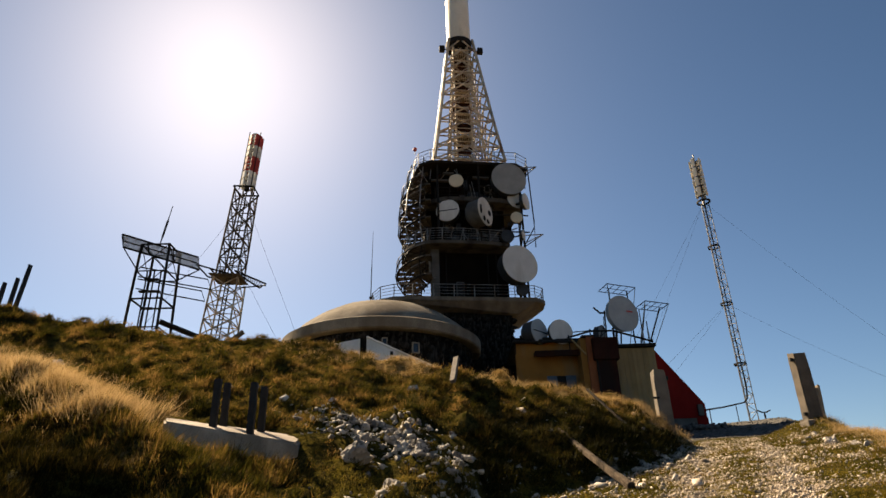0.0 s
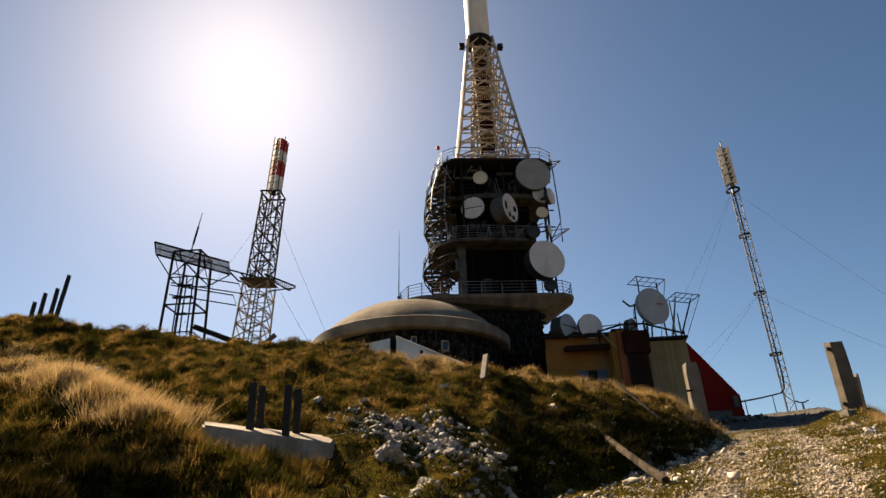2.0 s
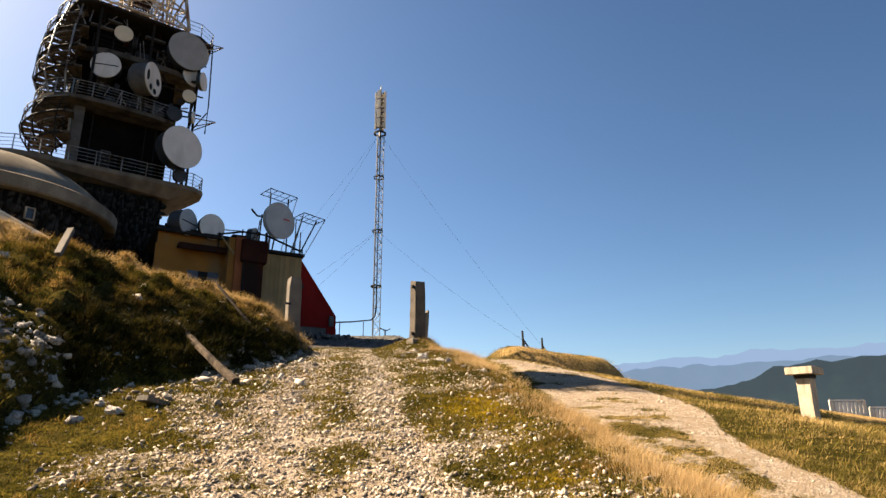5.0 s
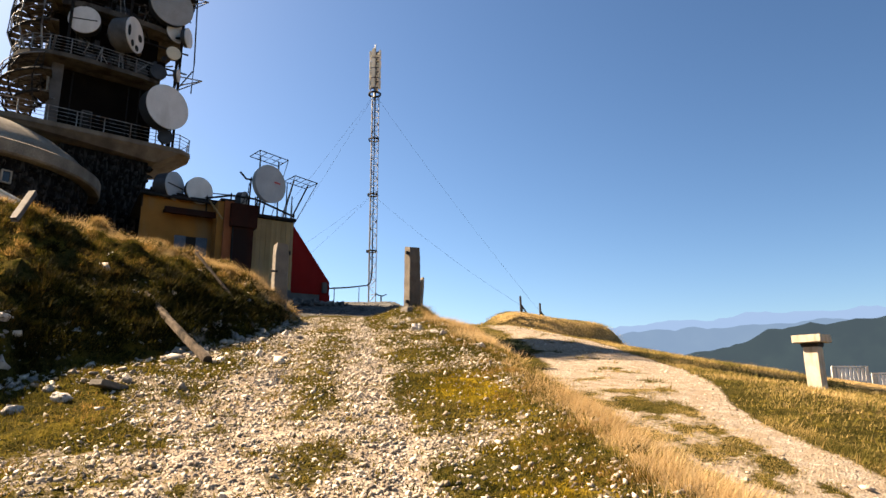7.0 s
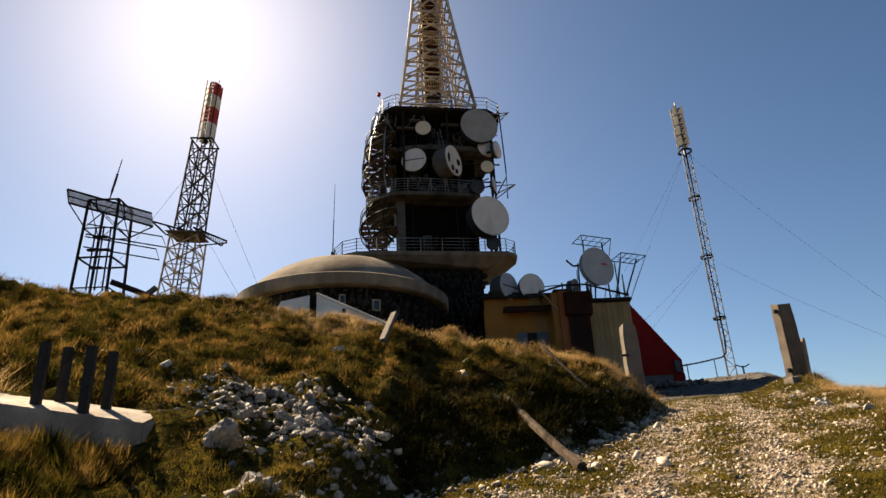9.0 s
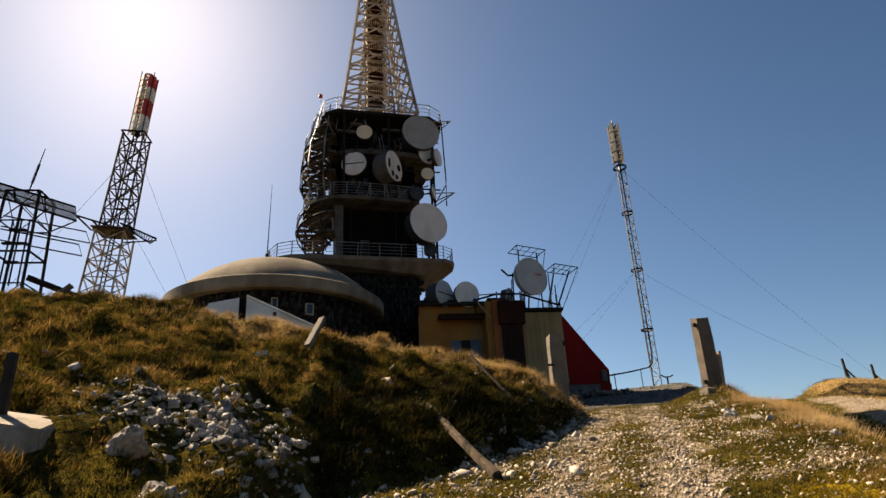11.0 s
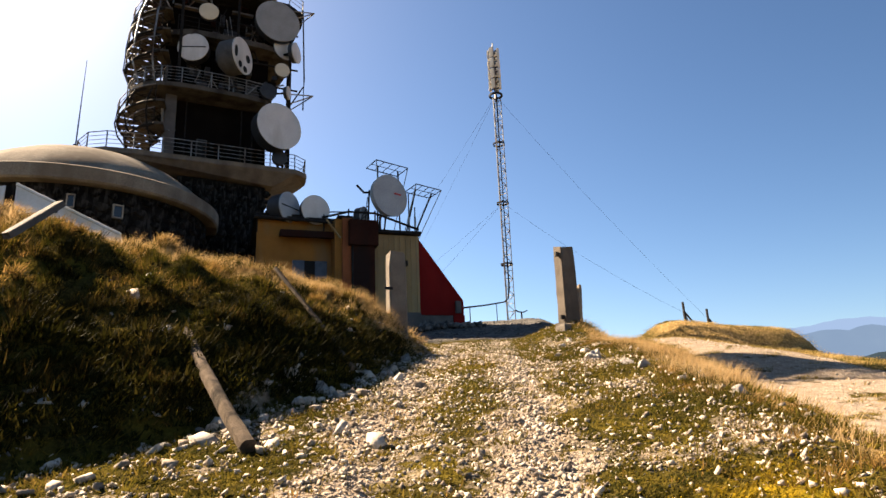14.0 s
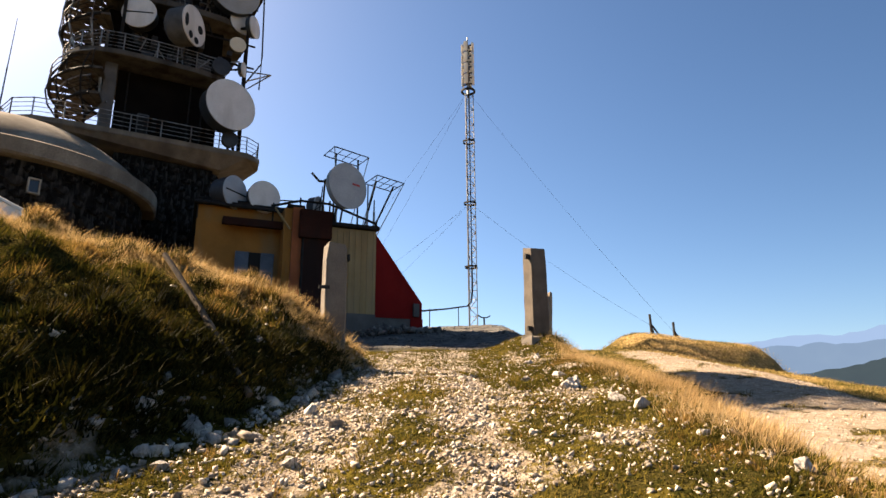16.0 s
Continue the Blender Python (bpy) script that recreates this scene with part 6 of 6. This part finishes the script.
# where shade goes into the grass colour: lower bank and the hump's near side
def bank_shade(x, y):
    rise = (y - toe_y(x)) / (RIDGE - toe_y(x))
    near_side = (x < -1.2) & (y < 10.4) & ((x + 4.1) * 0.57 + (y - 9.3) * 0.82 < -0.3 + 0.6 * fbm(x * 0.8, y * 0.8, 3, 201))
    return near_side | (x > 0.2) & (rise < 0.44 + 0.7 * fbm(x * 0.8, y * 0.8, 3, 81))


dark = bank_shade(x, y)
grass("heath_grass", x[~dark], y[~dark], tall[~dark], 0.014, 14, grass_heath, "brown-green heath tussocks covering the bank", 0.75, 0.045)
grass("shade_heath", x[dark], y[dark], tall[dark], 0.016, 13, grass_shade, "dark green heath low on the bank, its colour darkened further for shade", 0.55, 0.05)
x, y = gen.uniform(-17, 7.2, 20000), gen.uniform(4, 21.3, 20000)
keep = (y > toe_y(x) - 0.3) & (np.hypot(x, y) > 6) & off_rubble(x, y) & off_block(x, y)
x, y = x[keep], y[keep]
dark = bank_shade(x, y)
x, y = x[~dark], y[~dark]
# the darkened colours serve here as shade between the tussocks
grass("thin_grass", x, y, gen.uniform(0.03, 0.09, len(x)), 0.013, 12, grass_shade, "thin short grass between the tussocks, darkened to stand for shade in the hollows", 0.9, 0.08)
x, y = gen.uniform(-2.2, 6.3, 30000), gen.uniform(6, 18.5, 30000)
keep = lawn(x, y) & (y > toe_y(x) - 0.3)
x, y = x[keep], y[keep]
grass("lawn_grass", x, y, gen.uniform(0.03, 0.1, len(x)), 0.012, 12, grass_green, "low green grass and moss below the rubble", 1.1, 0.06)
x, y = gen.uniform(-2.2, 6.3, 3600), gen.uniform(6, 18.5, 3600)
keep = lawn(x, y) & (y > toe_y(x) - 0.8) & (fbm(x * 1.1, y * 1.1, 3, 171) > 0.0)
x, y = x[keep], y[keep]
stones("lawn_stones", x, y, gen.gamma(1.2, 0.028, len(x)) + 0.012, limestone_chip, "pale limestone pieces lying in the low grass", 0.1)
# thick grass over the hump before the concrete block
u, w = gen.uniform(-7.5, 2.2, 7500), gen.uniform(-2.2, 0.9, 7500)
x, y = -4.1 + u * 0.82 + w * 0.57, 9.3 - u * 0.57 + w * 0.82
keep = off_block(x, y)
x, y = x[keep], y[keep]
shade = bank_shade(x, y)
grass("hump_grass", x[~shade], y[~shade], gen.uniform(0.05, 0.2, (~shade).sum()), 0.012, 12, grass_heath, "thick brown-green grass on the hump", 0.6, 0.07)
grass("hump_shade_grass", x[shade], y[shade], gen.uniform(0.05, 0.18, shade.sum()), 0.014, 12, grass_shade, "dark green grass on the hump's near side, with shade put into its colour", 0.7, 0.07)
u, w = gen.uniform(-8.5, -1.5, 5200), gen.uniform(-0.35, 1.5, 5200)
keep = gen.random(len(u)) < np.clip(0.75 + 1.5 * fbm(u * 0.9, w * 0.9, 3, 131), 0.1, 1) * np.exp(-((w - 0.35) / 0.7) ** 2)
u, w = u[keep], w[keep]
x, y = -4.1 + u * 0.82 + w * 0.57, 9.3 - u * 0.57 + w * 0.82
keep = off_block(x, y)
x, y = x[keep], y[keep]
grass("hump_gold", x, y, gen.uniform(0.14, 0.4, len(x)), 0.009, 16, grass_gold, "tall golden dry grass along the crest of the hump", 0.7, 0.1)
# leafy plants low on the bank towards the gate
x, y = gen.uniform(0.6, 7.0, 6500), gen.uniform(11, 20, 6500)
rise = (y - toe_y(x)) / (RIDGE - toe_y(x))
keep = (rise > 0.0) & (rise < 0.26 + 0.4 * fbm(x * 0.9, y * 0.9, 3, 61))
x, y = x[keep], y[keep]
grass("low_shrubs", x, y, gen.uniform(0.05, 0.15, len(x)), 0.03, 24, shaded_shrub_leaf, "leafy dark green plants low on the bank, darkened further for its shade", 1.0, 0.1)
x, y = gen.uniform(-4.9, -2.4, 420), gen.uniform(9.5, 10.4, 420)
grass("block_grass", x, y, gen.uniform(0.12, 0.3, len(x)), 0.012, 20, grass_heath, "tall grass growing against the concrete block", 0.6, 0.09)
# golden grass along the bank's edge, the berm and patches
x, y = gen.uniform(-13, 7.2, 46000), gen.uniform(10, 21.0, 46000)
gv, mo, dr_, pv = cover(x, y)
keep = (gen.random(len(x)) < dr_ ** 1.3) & (y > toe_y(x)) & off_block(x, y)
s, n = gen.uniform(1, 24, 6000), gen.normal(3.05, 0.24, 6000)
x2, y2 = place(s, n)
keep2 = gen.random(len(x2)) < np.clip(0.5 + 2.4 * fbm(x2 * 0.7, y2 * 0.7, 3, 71), 0.08, 1)
x2, y2 = x2[keep2], y2[keep2]
x, y = np.concatenate([x[keep], x2]), np.concatenate([y[keep], y2])
grass("golden_grass", x, y, gen.uniform(0.08, 0.24, len(x)), 0.0065, 17, grass_gold, "tall golden dry grass along the bank and berm", 0.7, 0.09)
s, n = gen.uniform(6, 45, 20000), gen.uniform(8.0, 22, 20000)
x, y = place(s, n)
gv, mo, dr_, pv = cover(x, y)
keep = gen.random(len(x)) < (1 - gv) ** 3 * (0.3 + 0.7 * dr_)
x, y = x[keep], y[keep]
grass("field_grass", x, y, gen.uniform(0.06, 0.2, len(x)), 0.03, 11, grass_field, "dry golden grass in the field beyond the lower road", 0.7, 0.2)
s, n = gen.uniform(5, 21, 16000), gen.uniform(4.3, 9.4, 16000)
x, y = place(s, n)
gv, mo, dr_, pv = cover(x, y)
keep = gen.random(len(x)) < np.clip(1 - gv * 1.5, 0, 1) ** 2
x, y = x[keep], y[keep]
grass("road_tufts", x, y, gen.uniform(0.03, 0.09, len(x)), 0.012, 19, grass_field, "short tufts of grass between the gravel of the lower road", 0.8, 0.12)
x, y = gen.normal(41, 7, 6000), gen.normal(46, 5, 6000)
grass("knoll_grass", x, y, gen.uniform(0.06, 0.16, len(x)), 0.035, 9, grass_field, "short green and golden grass on the knoll", 0.8, 0.22)
# low grass on the track's sides and middle
s, n = gen.uniform(2, 26, 41000), gen.uniform(-4.5, 4.0, 41000)
x, y = place(s, n)
gv, mo, dr_, pv = cover(x, y)
keep = (gen.random(len(x)) < (1 - gv) * 0.75 - 0.1 * mo) & ((y < toe_y(x) + 0.4) | (x > 6.9))
x, y = x[keep], y[keep]
grass("low_grass", x, y, gen.uniform(0.025, 0.085, len(x)), 0.018, 10, grass_green, "low moss and short green grass along the track", 1.2, 0.07)
s, n = gen.uniform(1, 14, 22000), gen.normal(1.9, 0.65, 22000)
x, y = place(s, n)
gv, mo, dr_, pv = cover(x, y)
keep = gen.random(len(x)) < mo
x, y = x[keep], y[keep]
grass("yellow_moss", x, y, gen.uniform(0.02, 0.05, len(x)), 0.02, 8, grass_moss, "yellow-green moss cushions beside the track", 1.4, 0.06)

s, n = gen.uniform(2, 24, 12500), np.concatenate([gen.uniform(-4.2, 3.2, 9000), gen.normal(2.55, 0.2, 3500)])
x, y = place(s, n)
gv, mo, dr_, pv = cover(x, y)
keep = (gen.random(len(x)) < (1 - gv) ** 2) & (y < toe_y(x) + 0.3) & (fbm(x * 1.6, y * 1.6, 3, 95) > 0.0)
x, y = x[keep], y[keep]
grass("brown_tufts", x, y, gen.uniform(0.03, 0.11, len(x)), 0.012, 14, grass_heath, "small brown grass tufts beside the track", 0.9, 0.045)
